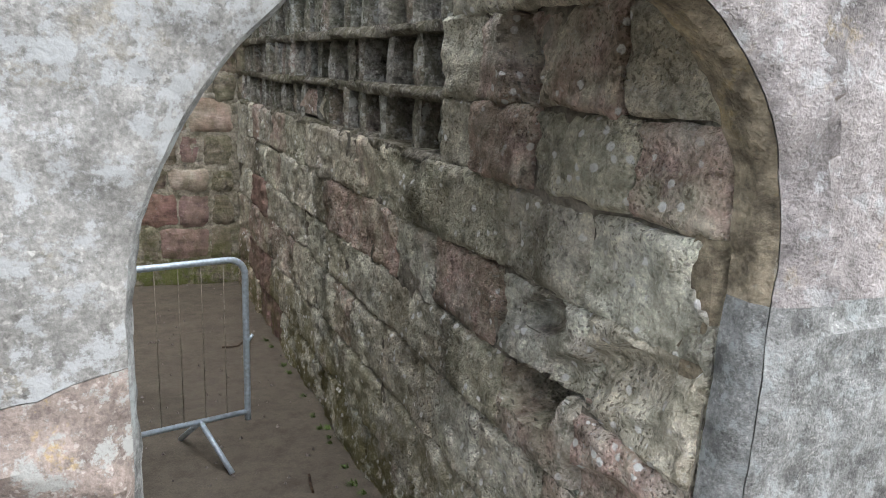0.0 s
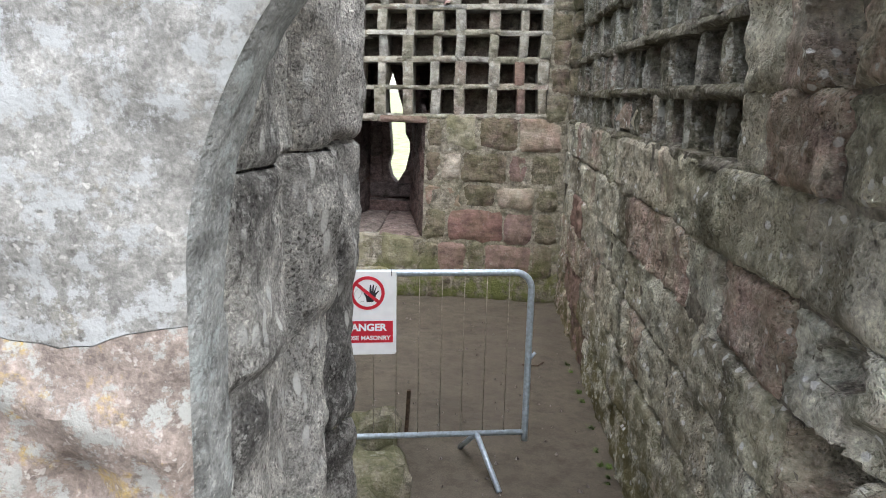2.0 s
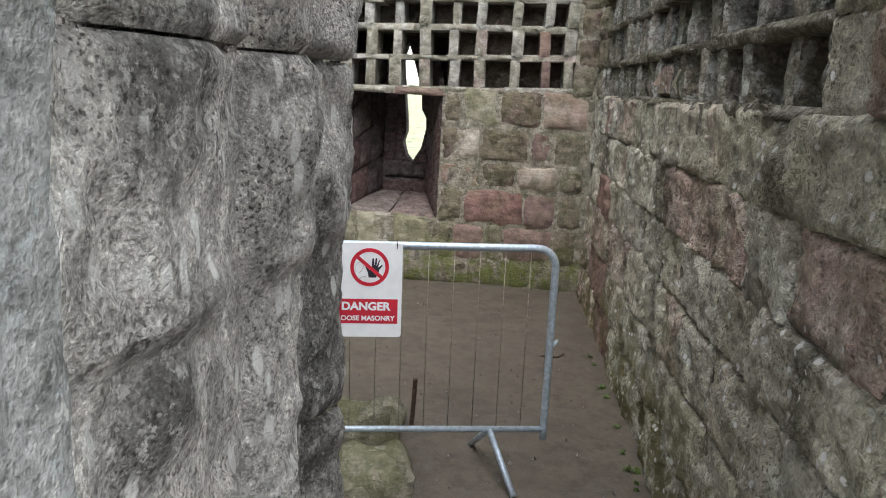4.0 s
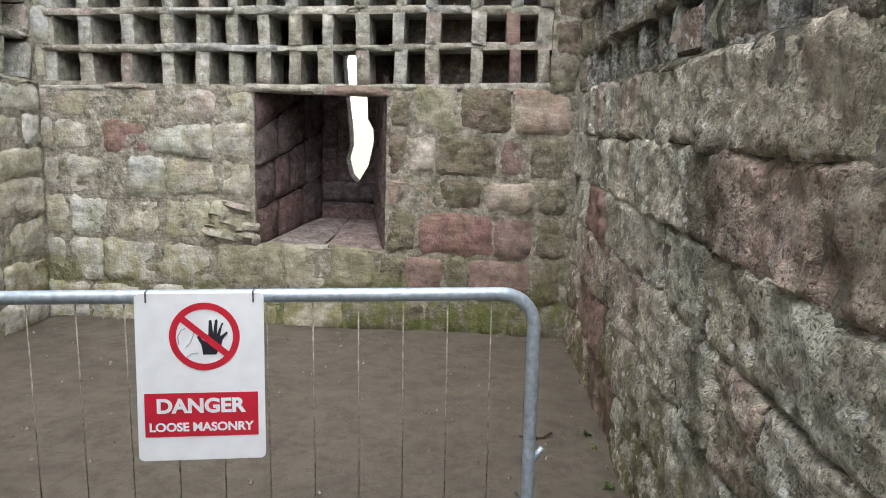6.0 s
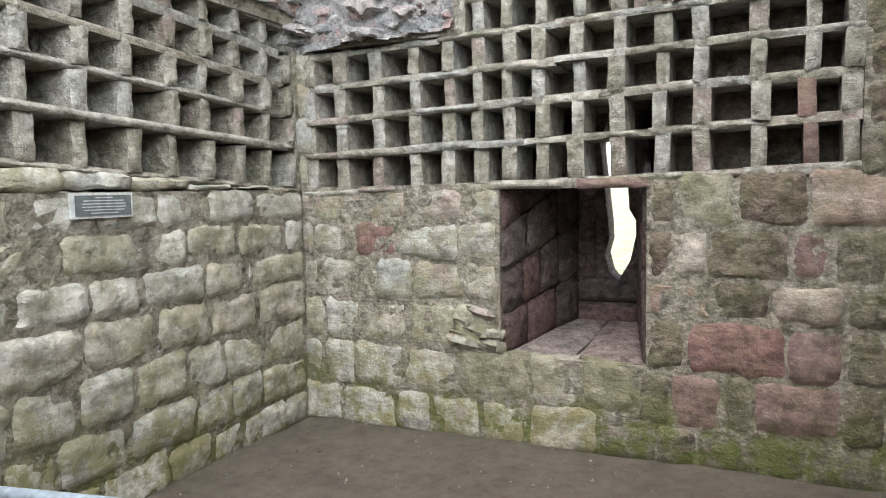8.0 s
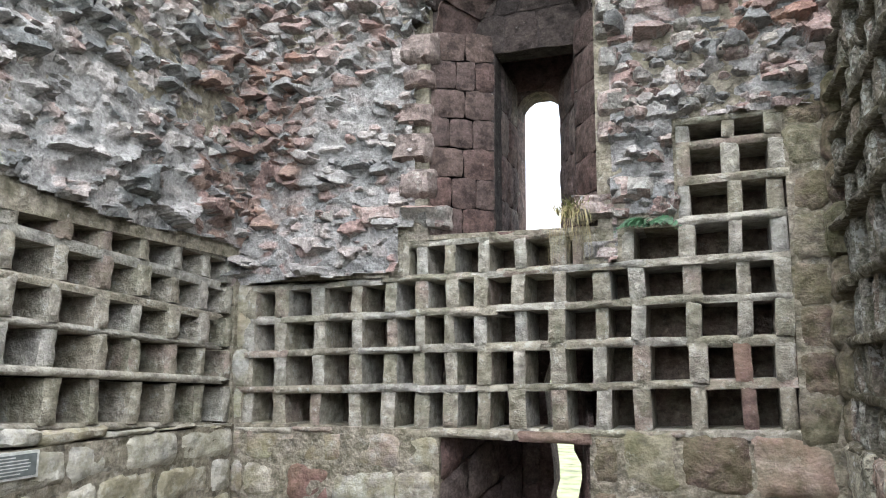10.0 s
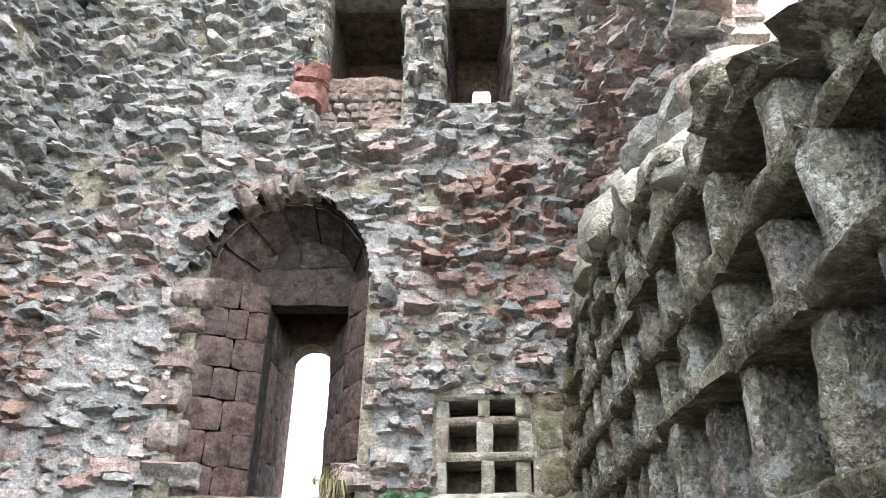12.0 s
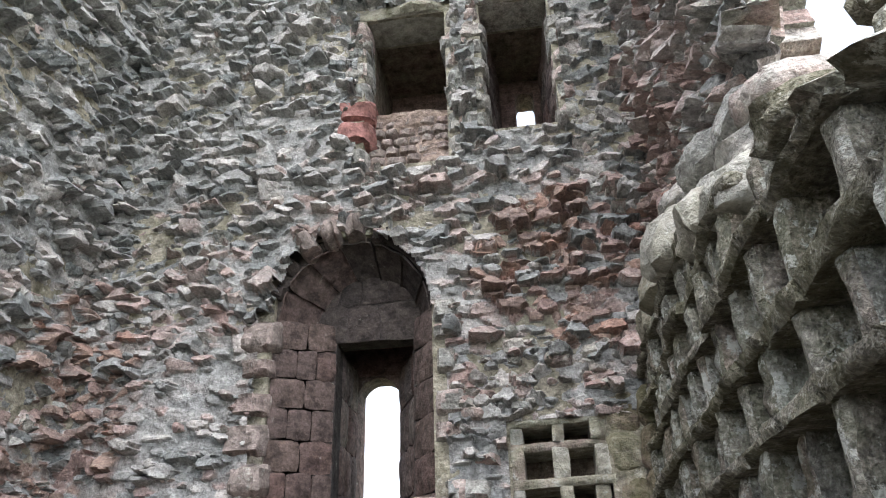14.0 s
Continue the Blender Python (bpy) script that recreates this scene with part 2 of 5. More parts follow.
# brown inner stone, coloured darker for the shade deep in the holes
M_NESTIN = stone_material("shaded_nest_inside", [(0.0, (0.156, 0.120, 0.090)), (0.4, (0.132, 0.126, 0.108)), (0.7, (0.168, 0.102, 0.078)), (1.0, (0.120, 0.108, 0.066))], 0.05, dark=0.5, bump=0.6)
M_RUBBLE = stone_material("rubble_stone", [(0.0, (0.25, 0.255, 0.235)), (0.2, (0.34, 0.31, 0.27)), (0.4, (0.27, 0.27, 0.25)), (0.6, (0.37, 0.33, 0.29)), (0.74, (0.35, 0.245, 0.215)), (0.88, (0.36, 0.29, 0.26)), (1.0, (0.30, 0.195, 0.17))],
                          0.32, dark=0.45, bump=0.8, patch=8.0, speck=0.25, zone=0.9, crisp=0.1, lichen_scale=5.0, strata=0.1, peck=0.4, peck_size=1.4)
M_RUBRED = stone_material("red_rubble_stone", [(0.0, (0.28, 0.15, 0.105)), (0.4, (0.31, 0.185, 0.135)), (0.7, (0.24, 0.18, 0.15)), (1.0, (0.27, 0.12, 0.085))], 0.10, dark=0.45, bump=0.8, patch=8.0)
M_BED = stone_material("rubble_core", [(0.0, (0.115, 0.131, 0.131)), (0.18, (0.197, 0.203, 0.201)), (0.36, (0.289, 0.280, 0.269)), (0.5, (0.370, 0.339, 0.318)), (0.62, (0.333, 0.250, 0.226)), (0.72, (0.298, 0.184, 0.161)), (0.82, (0.226, 0.149, 0.125)), (0.92, (0.270, 0.172, 0.130)), (1.0, (0.307, 0.158, 0.112))],
                       0.14, (0.46, 0.46, 0.43), dark=0.4, bump=0.6, patch=9.0, speck=0.2, crisp=0.08, lichen_scale=7.0, layer=0.45, mottle=0.2, lump=16.0, pit_shade=0.5, attr=True, grit=0.3, peck=0.45, peck_size=1.6)
M_MORTAR = stone_material("old_mortar", [(0.0, (0.176, 0.180, 0.172)), (0.5, (0.197, 0.184, 0.168)), (1.0, (0.238, 0.193, 0.172))], 0.25, (0.42, 0.42, 0.39), dark=0.6, bump=1.0, grain=40, speck=0.3, zone=0.8, lichen_scale=6.0, strata=0.12)
M_MORTRED = stone_material("red_mortar", [(0.0, (0.25, 0.17, 0.13)), (1.0, (0.26, 0.205, 0.17))], 0.12, dark=0.5, bump=1.0, grain=40)
M_JOINT = stone_material("joint_mortar", [(0.0, (0.27, 0.235, 0.175)), (1.0, (0.23, 0.20, 0.145))], 0.25, moss=1.5, moss_top=0.7, moss_col=MOSS, dark=0.6, bump=1.0, grain=50, moss_all=0.2)
M_BRICK = stone_material("bright_red_stone", [(0.0, (0.31, 0.12, 0.10)), (1.0, (0.26, 0.095, 0.08))], 0.2, dark=0.3, bump=0.5, speck=0.2)
M_PINK = stone_material("pink_sandstone", [(0.0, (0.209, 0.138, 0.119)), (0.5, (0.224, 0.173, 0.151)), (1.0, (0.196, 0.151, 0.130))], 0.25, dark=0.45, bump=0.6)
M_STEP = stone_material("step_stone", [(0.0, (0.25, 0.22, 0.16)), (1.0, (0.20, 0.18, 0.12))], 0.15, dark=0.5, bump=0.7, moss_all=0.5, moss_col=(0.13, 0.14, 0.05))
# reddish splay stone; shade from the arch overhead is mixed into the colour
M_SPLAY = stone_material("shaded_splay_stone", [(0.0, (0.105, 0.058, 0.048)), (0.5, (0.088, 0.058, 0.051)), (1.0, (0.116, 0.075, 0.061))], 0.10, dark=0.5, bump=0.6, speck=0.3, lichen_scale=8.0)
# niche and arch stone with the deep vault's shade put into its colour
M_NICHESHADE = stone_material("shaded_niche_stone", [(0.0, (0.048, 0.034, 0.031)), (0.5, (0.057, 0.043, 0.037)), (1.0, (0.040, 0.031, 0.029))], 0.06, dark=0.5, bump=0.6, speck=0.3)
M_JOINTDARK = stone_material("dark_joint", [(0.0, (0.180, 0.158, 0.120)), (1.0, (0.225, 0.203, 0.150))], 0.1, moss=1.5, moss_top=0.7, moss_col=MOSS, dark=0.6, bump=1.0, grain=50)
# reddish reveal stone, its colour lowered for the shade inside the openings
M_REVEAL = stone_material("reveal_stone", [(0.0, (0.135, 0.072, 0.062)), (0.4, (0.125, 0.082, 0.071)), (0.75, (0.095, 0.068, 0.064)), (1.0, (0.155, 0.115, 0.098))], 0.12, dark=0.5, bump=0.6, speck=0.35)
M_FACE = stone_material("lichen_face", [(0.0, (0.144, 0.144, 0.137)), (0.5, (0.180, 0.177, 0.170)), (1.0, (0.158, 0.155, 0.141))], 0.56, (0.278, 0.289, 0.289), dark=0.35, bump=0.18, grain=130, yellow=0.12, patch=3.0, speck=0.35, crisp=0.06, layer=0.0, pit_shade=0.3, lump=9.0, lichen_scale=21.0, mottle=0.3, peck=0.35, peck_size=0.8)
M_FACEWARM = stone_material("warm_lichen_face", [(0.0, (0.168, 0.124, 0.102)), (1.0, (0.186, 0.149, 0.124))], 0.46, (0.268, 0.279, 0.264), dark=0.25, bump=0.2, grain=130, yellow=0.9, speck=0.3, crisp=0.05, layer=0.15, pit_shade=0.4, lichen_scale=20.0, mottle=0.3, peck=0.4, peck_size=0.8)
M_JAMB = stone_material("jamb_stone", [(0.0, (0.532, 0.513, 0.467)), (0.5, (0.458, 0.435, 0.394)), (1.0, (0.550, 0.532, 0.476))], 0.36, (0.56, 0.55, 0.52), dark=0.3, bump=0.7, grain=120, streak=0.35, spots=0.95, speck=0.45, stain=0.8, grit=0.6, crisp=0.05, layer=0.0, mottle=0.45, lichen_scale=38.0, bands=0.4, pit_shade=0.6, lump=13.0, peck=0.8, spot_r=0.27, spot_scale=24.0, peck_size=0.8)
M_FLAKE = stone_material("flaking_pink_stone", [(0.0, (0.205, 0.168, 0.156)), (0.5, (0.246, 0.217, 0.205)), (1.0, (0.197, 0.176, 0.168))], 0.40, (0.328, 0.332, 0.328), dark=0.3, bump=0.5, grain=130, yellow=0.25, speck=0.25, crisp=0.06, layer=0.1, bands=0.55, pit_shade=0.4, lichen_scale=9.0, mottle=0.25, peck=0.3, peck_size=0.8)
M_JAMBGREY = stone_material("grey_jamb_stone", [(0.0, (0.139, 0.148, 0.143)), (1.0, (0.164, 0.168, 0.160))], 0.42, (0.246, 0.267, 0.262), dark=0.5, bump=0.4, grain=110, speck=0.4, layer=0.1, lichen_scale=20.0, crisp=0.06, pit_shade=0.6, peck=0.3, peck_size=0.8)
M_INTRADOS = stone_material("intrados_stone", [(0.0, (0.17, 0.135, 0.075)), (1.0, (0.23, 0.185, 0.12))], 0.10, dark=0.7, bump=0.6, yellow=0.3)
M_EARTH = stone_material("damp_earth", [(0.0, (0.096, 0.077, 0.054)), (0.5, (0.117, 0.093, 0.066)), (1.0, (0.088, 0.073, 0.051))], 0.0, (0.30, 0.27, 0.22), dark=0.35, bump=0.25, grain=120, rough=0.62, patch=1.2, mottle=0.1, layer=0.1, speck=0.2, pit_shade=0.3, lump=5.0)
M_STEEL = plain_material("galvanised_steel", (0.46, 0.54, 0.62), 0.42, 0.45, 0.15, 60)
M_WIRE = plain_material("galvanised_wire", (0.30, 0.27, 0.23), 0.55, 0.6, 0.3, 60)
M_PLATE = plain_material("white_plastic", (0.9, 0.93, 0.95), 0.35, 0, 0.03, 20)
M_SIGNRED = plain_material("sign_red", (0.62, 0.02, 0.045), 0.4, 0, 0.05, 20)
M_SIGNBLACK = plain_material("sign_black", (0.02, 0.02, 0.03), 0.5)
M_SIGNLINE = plain_material("faded_line", (0.45, 0.45, 0.47), 0.5)
M_PLAQUE = plain_material("plaque_grey", (0.13, 0.15, 0.15), 0.5)
M_LETTER = plain_material("plaque_letter", (0.55, 0.57, 0.55), 0.5)
M_GRASS = plain_material("grass_blade", (0.19, 0.23, 0.06), 0.6, 0, 0.4, 9)
M_STRAW = plain_material("dry_grass", (0.33, 0.28, 0.15), 0.7, 0, 0.3, 9)
M_WEED = plain_material("weed_leaf", (0.10, 0.15, 0.04), 0.6, 0, 0.4, 20)
M_FERN = plain_material("fern_leaf", (0.045, 0.13, 0.06), 0.5, 0, 0.4, 20)
M_GROUND = plain_material("outside_grass", (0.20, 0.22, 0.11), 0.9, 0, 0.35, 3, 0.5)
M_SPIKE = plain_material("rusty_iron", (0.07, 0.045, 0.03), 0.8, 0.2, 0.4, 50)

# ---- mesh tools ----
rng = np.random.default_rng(7)
FR = {"back": (pose(0, 0, 0), "wall_north"), "right": (pose(0, 0, 0, 0, 0, -90), "wall_east"), "left": (pose(-3.68, 0, 0, 0, 0, 90), "wall_west"),
      "face": (pose(0, -5.9, 0), "wall_south"), "jamb": (pose(-1.19, 0, 0, 0, 0, 90), "wall_south"), "core": (pose(0.3, 0, 0, 0, 0, -90), "wall_east")}


def link(name, mesh, material, parent=None, label="", m=None):
    ob = new(name, mesh)
    if material and not mesh.materials:
        mesh.materials.append(material)
    if parent is not None:
        ob.parent = parent
    if m is not None:
        ob.matrix_basis = m
    return tagged(ob, label)


def mesh_of(name, verts, faces, smooth=True):
    me = bpy.data.meshes.new(name)
    me.from_pydata([tuple(v) for v in verts], [], [tuple(f) for f in faces])
    me.update()
    if smooth:
        me.polygons.foreach_set("use_smooth", [True] * len(me.polygons))
        me.set_sharp_from_angle(angle=radians(smooth if smooth > 1 else 32))
    return me


def part(name, bm, material, parent, label="", smooth=False):
    me = bpy.data.meshes.new(name)
    bm.normal_update()
    bm.to_mesh(me)
    bm.free()
    if smooth:
        me.polygons.foreach_set("use_smooth", [True] * len(me.polygons))
    return link(name, me, material, parent, label)


def nz(p, s):
    return noise.noise(Vector((p[0] * s, p[1] * s, p[2] * s)))


def stone_arrays(seed, nx, nv, corner=0.10, edge=0.5, rough=0.12, skew=0.05):
    """A worn block: width and height 1 about the middle, depth from 0 (back) to -1 (front)."""
    r = random.Random(seed)
    o = [r.uniform(0, 90) for _ in range(3)]
    tilt = (r.uniform(-skew, skew), r.uniform(-skew, skew))
    us, vs = np.linspace(-1, 1, nx + 1), np.linspace(-1, 1, nv + 1)
    us, vs = np.sign(us) * np.abs(us) ** 0.75, np.sign(vs) * np.abs(vs) ** 0.75
    verts, idx = [], {}
    for j, v in enumerate(vs):
        for i, u in enumerate(us):
            n1 = nz((u * 1.1 + o[0], v * 1.1 + o[1], o[2]), 1.3)
            n2 = nz((u + o[1], v + o[2], o[0]), 3.1)
            wob = 0.07 * nz((u + o[2], v + o[0], 5), 1.7) + 0.03 * n2
            x = 0.5 * u * (1 - corner * v ** 4) + wob * 0.55 * abs(u)
            z = 0.5 * v * (1 - corner * u ** 4) + wob * 0.75 * abs(v)
            e = max(abs(u), abs(v)) ** 5
            y = -(1 - edge * e) - rough * n1 - rough * 0.5 * n2 * (1 - e) + tilt[0] * u + tilt[1] * v
            idx[i, j] = len(verts)
            verts.append((x, y, z))
    rim = [(i, 0) for i in range(nx)] + [(nx, j) for j in range(nv)] + [(i, nv) for i in range(nx, 0, -1)] + [(0, j) for j in range(nv, 0, -1)]
    faces = [(idx[i, j], idx[i + 1, j], idx[i + 1, j + 1], idx[i, j + 1]) for i in range(nx) for j in range(nv)]
    base = len(verts)
    for k in rim:
        x, _, z = verts[idx[k]]
        verts.append((x * 0.98, 0.0, z * 0.98))
    n = len(rim)
    faces += [(idx[rim[k]], base + k, base + (k + 1) % n, idx[rim[(k + 1) % n]]) for k in range(n)]
    return np.array(verts), faces


BLOCKS = [stone_arrays(100 + k, 7, 5, 0.07, 0.45, 0.22) for k in range(12)]
ROUGHS = [stone_arrays(200 + k, 9, 7, 0.05, 0.5, 0.45, 0.15) for k in range(12)]
STUBS = [stone_arrays(300 + k, 4, 7, 0.01, 0.04, 0.06, 0.02) for k in range(10)]
SLABS = [stone_arrays(400 + k, 12, 3, 0.02, 0.05, 0.06, 0.02) for k in range(8)]
BOULDERS = [stone_arrays(600 + k, 9, 7, 0.16, 0.35, 0.16, 0.06) for k in range(10)]
CHIPS = [stone_arrays(500 + k, 4, 3, 0.16, 0.40, 0.5, 0.3) for k in range(24)]
MESHES = {}


def shared(kind, arrays, k, material):
    key = (kind, k % len(arrays), material.name)
    if key not in MESHES:
        MESHES[key] = mesh_of(kind, *arrays[key[1]])
        MESHES[key].materials.append(material)
    return MESHES[key]


def piece(name, kind, arrays, wall, u, d, z, w, depth, h, material, tilt=0.0, label=""):
    """One stone on a wall: u along it, its back at d inside the wall, depth towards the room."""
    m = FR[wall][0] @ pose(u, d, z, 0, tilt, 0) @ Matrix.Diagonal((w, depth, h, 1))
    return link(name, shared(kind, arrays, rng.integers(99), material), None, SETTING[FR[wall][1]], label, m)


def holed(wall, us, zs, filled, d0, d1):
    """A thick wall on a grid of cuts, with the cells left out where filled() says no."""
    us, zs = sorted(us), sorted(zs)
    bm = bmesh.new()
    M = FR[wall][0]
    vert = {}

    def V(i, j, d):
        k = (i, j, d)
        if k not in vert:
            vert[k] = bm.verts.new(M @ Vector((us[i], d, zs[j])))
        return vert[k]
    full = {(i, j) for i in range(len(us) - 1) for j in range(len(zs) - 1) if filled((us[i] + us[i + 1]) / 2, (zs[j] + zs[j + 1]) / 2)}
    for i, j in full:
        bm.faces.new([V(i, j, d0), V(i + 1, j, d0), V(i + 1, j + 1, d0), V(i, j + 1, d0)])
        bm.faces.new([V(i, j, d1), V(i, j + 1, d1), V(i + 1, j + 1, d1), V(i + 1, j, d1)])
        for di, dj, a, b in ((-1, 0, (0, 0), (0, 1)), (1, 0, (1, 1), (1, 0)), (0, -1, (1, 0), (0, 0)), (0, 1, (0, 1), (1, 1))):
            if (i + di, j + dj) not in full:
                bm.faces.new([V(i + a[0], j + a[1], d1), V(i + a[0], j + a[1], d0), V(i + b[0], j + b[1], d0), V(i + b[0], j + b[1], d1)])
    return bm


def prism(bm, wall, pts, d0, d1):
    """A flat outline (u, z) given thickness inside a wall."""
    M = FR[wall][0]
    a = [bm.verts.new(M @ Vector((u, d0, z))) for u, z in pts]
    b = [bm.verts.new(M @ Vector((u, d1, z))) for u, z in pts]
    bm.faces.new(a)
    bm.faces.new(b[::-1])
    for k in range(len(pts)):
        n = (k + 1) % len(pts)
        bm.faces.new([a[k], b[k], b[n], a[n]])


def box(bm, x0, x1, y0, y1, z0, z1):
    v = [bm.verts.new((x, y, z)) for x in (x0, x1) for y in (y0, y1) for z in (z0, z1)]
    for f in ((0, 1, 3, 2), (4, 6, 7, 5), (0, 4, 5, 1), (2, 3, 7, 6), (0, 2, 6, 4), (1, 5, 7, 3)):
        bm.faces.new([v[k] for k in f])


def tube(pts, radius, sides=10):
    """A round bar along points, closed at its ends."""
    bm = bmesh.new()
    pts = [Vector(p) for p in pts]
    rings = []
    for k, p in enumerate(pts):
        t = (pts[min(k + 1, len(pts) - 1)] - pts[max(k - 1, 0)]).normalized()
        s = t.cross(Vector((0.31, 0.95, 0.05))).normalized()
        n = t.cross(s)
        rings.append([bm.verts.new(p + radius * (math.cos(a) * s + math.sin(a) * n)) for a in (2 * math.pi * q / sides for q in range(sides))])
    for a, b in zip(rings, rings[1:]):
        for q in range(sides):
            bm.faces.new([a[q], a[(q + 1) % sides], b[(q + 1) % sides], b[q]])
    bm.faces.new(rings[0][::-1])
    bm.faces.new(rings[-1])
    return bm


def sheet(name, P, nu, nv, rough, scale, material, parent, label=""):
    """A fine uneven sheet over P(a, b) with a, b from 0 to 1; P gives a point and the outward way."""
    verts, faces = [], []
    for j in range(nv + 1):
        for i in range(nu + 1):
            p, n = P(i / nu, j / nv)
            k = rough * (noise.fractal(p * scale, 1.0, 2.1, 4) + 0.1)
            verts.append(p + n * k)
    for j in range(nv):
        for i in range(nu):
            a = j * (nu + 1) + i
            faces.append((a, a + 1, a + nu + 2, a + nu + 1))
    return link(name, mesh_of(name, verts, faces), material, parent, label)


def course(wall, z0, z1, cuts, materials, **kw):
    """A course of blocks between cuts along a wall."""
    for k, (a, b) in enumerate(zip(cuts, cuts[1:])):
        ashlar(wall, a + 0.003, b - 0.003, z0 + 0.003, z1 - 0.003, materials[k % len(materials)] if isinstance(materials, list) else materials, **kw)


def ashlar(wall, u0, u1, z0, z1, material, step=0.035, relief=0.028, soft=0.02, proud=0.018, joint=0.026, hollows=(), fine=0.009, name="stone", sink=0.06):
    """One worn block of a wall with its own uneven face and edges sunk into the joints."""
    M = FR[wall][0]
    nu, nv = max(4, int((u1 - u0) / step)), max(4, int((z1 - z0) / step))
    o = rng.uniform(0, 50)
    out = proud + rng.uniform(-0.4, 0.4) * proud
    lean = rng.uniform(-0.03, 0.03)
    jit = rng.uniform(-0.011, 0.011, (2, 2, 2))
    verts, faces = [], []
    for j in range(nv + 1):
        for i in range(nu + 1):
            a, b = i / nu, j / nv
            wob = 0.016 * nz((a * 3 + o, b * 3, u0), 1.9)
            u = u0 + (u1 - u0) * a + (wob if 0 < i < nu else wob * 0.8)
            z = z0 + (z1 - z0) * b + 0.8 * wob
            wts = ((1 - a) * (1 - b), (1 - a) * b, a * (1 - b), a * b)
            u += sum(w * q for w, q in zip(wts, jit[0].flat))
            z += sum(w * q for w, q in zip(wts, jit[1].flat))
            e = min(a, 1 - a) * (u1 - u0)
            f = min(b, 1 - b) * (z1 - z0)
            r = math.hypot(max(0.0, soft - e), max(0.0, soft - f)) / soft
            q = Vector((u * 3.2 + o, z * 3.6, o))
            d = -out - relief * noise.fractal(q, 1.0, 2.1, 3) - fine * noise.fractal(q * 7, 1.0, 2.1, 2) + lean * (a - 0.5) + joint * min(1.3, r) ** 3
            for hu, hz, ru, rz, dep in hollows:
                s, t = u - hu, z - hz
                k = ((s + 0.5 * t) / ru) ** 2 + ((t - 0.3 * s) / rz) ** 2
                if k < 1.6:
                    d += dep * max(0.0, 1 - k / 1.6) ** 0.45
            verts.append(M @ Vector((u, d, z)))
    for j in range(nv):
        for i in range(nu):
            k = j * (nu + 1) + i
            faces.append((k, k + 1, k + nu + 2, k + nu + 1))
    rim = [i for i in range(nu)] + [nu + (nu + 1) * j for j in range(nv)] + [(nu + 1) * nv + i for i in range(nu, 0, -1)] + [(nu + 1) * j for j in range(nv, 0, -1)]
    base = len(verts)
    inw = M.to_3x3() @ Vector((0, 1, 0))
    for k in rim:
        verts.append(verts[k] + inw * sink)
    for k in range(len(rim)):
        n = (k + 1) % len(rim)
        faces.append((rim[k], base + k, base + n, rim[n]))
    return link(name, mesh_of(name, verts, faces, 50), material, SETTING[FR[wall][1]])


def random_cuts(a, b, lo, hi):
    out = [a]
    while b - out[-1] > hi * 1.3:
        out.append(out[-1] + rng.uniform(lo, hi))
    return out + [b]


SETTING = {}


def setting(name, bm, material, label, category="wall"):
    ob = part(name, bm, material, None, label)
    SETTING[name] = tagged(ob, label, category, "", "structure")
    return ob


# ---- large structure ----
# ground: one sheet; the chamber floor lies lower than the land outside
bm = bmesh.new()
bmesh.ops.create_circle(bm, cap_ends=True, segments=64, radius=1500)
for v in bm.verts:
    v.co.z = -0.25
part("ground", bm, M_GROUND, None)
tagged(bpy.data.objects["ground"], "rough green grass around the ruin", "ground", "", "structure")
floor_ob = sheet("floor", lambda a, b: (Vector((-4.4 + 4.9 * a, -5.7 + 6.1 * b, 0.0)), Vector((0, 0, 1))), 130, 150, 0.018, 1.6, M_EARTH, None)
tagged(floor_ob, "damp trodden brown earth floor of the chamber", "floor", "", "structure")
SETTING["floor"] = floor_ob
bm = bmesh.new()
box(bm, -6, 4, -16, -5.9, -0.3, 0.45)
box(bm, -1.6, 0.5, -5.9, -5.55, -0.3, 0.30)
box(bm, -1.6, 0.5, -5.55, -5.2, -0.3, 0.15)
part("entrance_step", bm, M_EARTH, None)
tagged(bpy.data.objects["entrance_step"], "worn stone and earth steps down into the chamber", "steps", "", "structure")

# back wall: lower ashlar, nest holes, rubble above, with three openings
LW = (-2.19, -1.285, 0.56, 1.62)      # low window
UW = (-2.28, -1.21, 2.86, 4.82)       # upper window niche
OA, OB = (-1.70, -1.06, 5.38, 6.83), (-0.78, -0.24, 5.60, 6.85)


def inside(r, u, z):
    return r[0] < u < r[1] and r[2] < z < r[3]


NEST_TOP = 2.83
ROW = [1.655, 1.915, 2.15, 2.38, 2.60, 2.83]
HIGH = [2.83, 3.07, 3.44]


def back_front(u, z):
    if inside(LW, u, z) or inside(UW, u, z) or inside(OA, u, z) or inside(OB, u, z):
        return False
    if -3.62 < u < -0.2 and ROW[0] < z < 2.60:
        return False
    if -2.45 < u < -1.3 and 2.60 < z < ROW[5]:
        return False
    if -1.06 < u < -0.2 and 2.60 < z < HIGH[0] or -0.76 < u < -0.2 and HIGH[0] < z < HIGH[2]:
        return False
    return True


US = [-5.2, -3.62, -2.45, -1.3, -1.06, -0.76, -0.2, 1.2, *LW[:2], *UW[:2], *OA[:2], *OB[:2]]
ZS = [-0.3, *ROW, *HIGH[1:], 7.45, *LW[2:], *UW[2:], *OA[2:], *OB[2:]]
setting("wall_north", holed("back", US, ZS, back_front, -0.004, 0.34), M_JOINT, "ruined sandstone wall with nest holes, slit windows and exposed rubble core")


def back_rear(u, z):
    if -2.19 < u < -1.285 and LW[2] < z < 2.15 or inside(UW, u, z) or inside(OB, u, z) or inside((-1.70, -1.06, 5.85, 6.83), u, z):
        return False
    return True


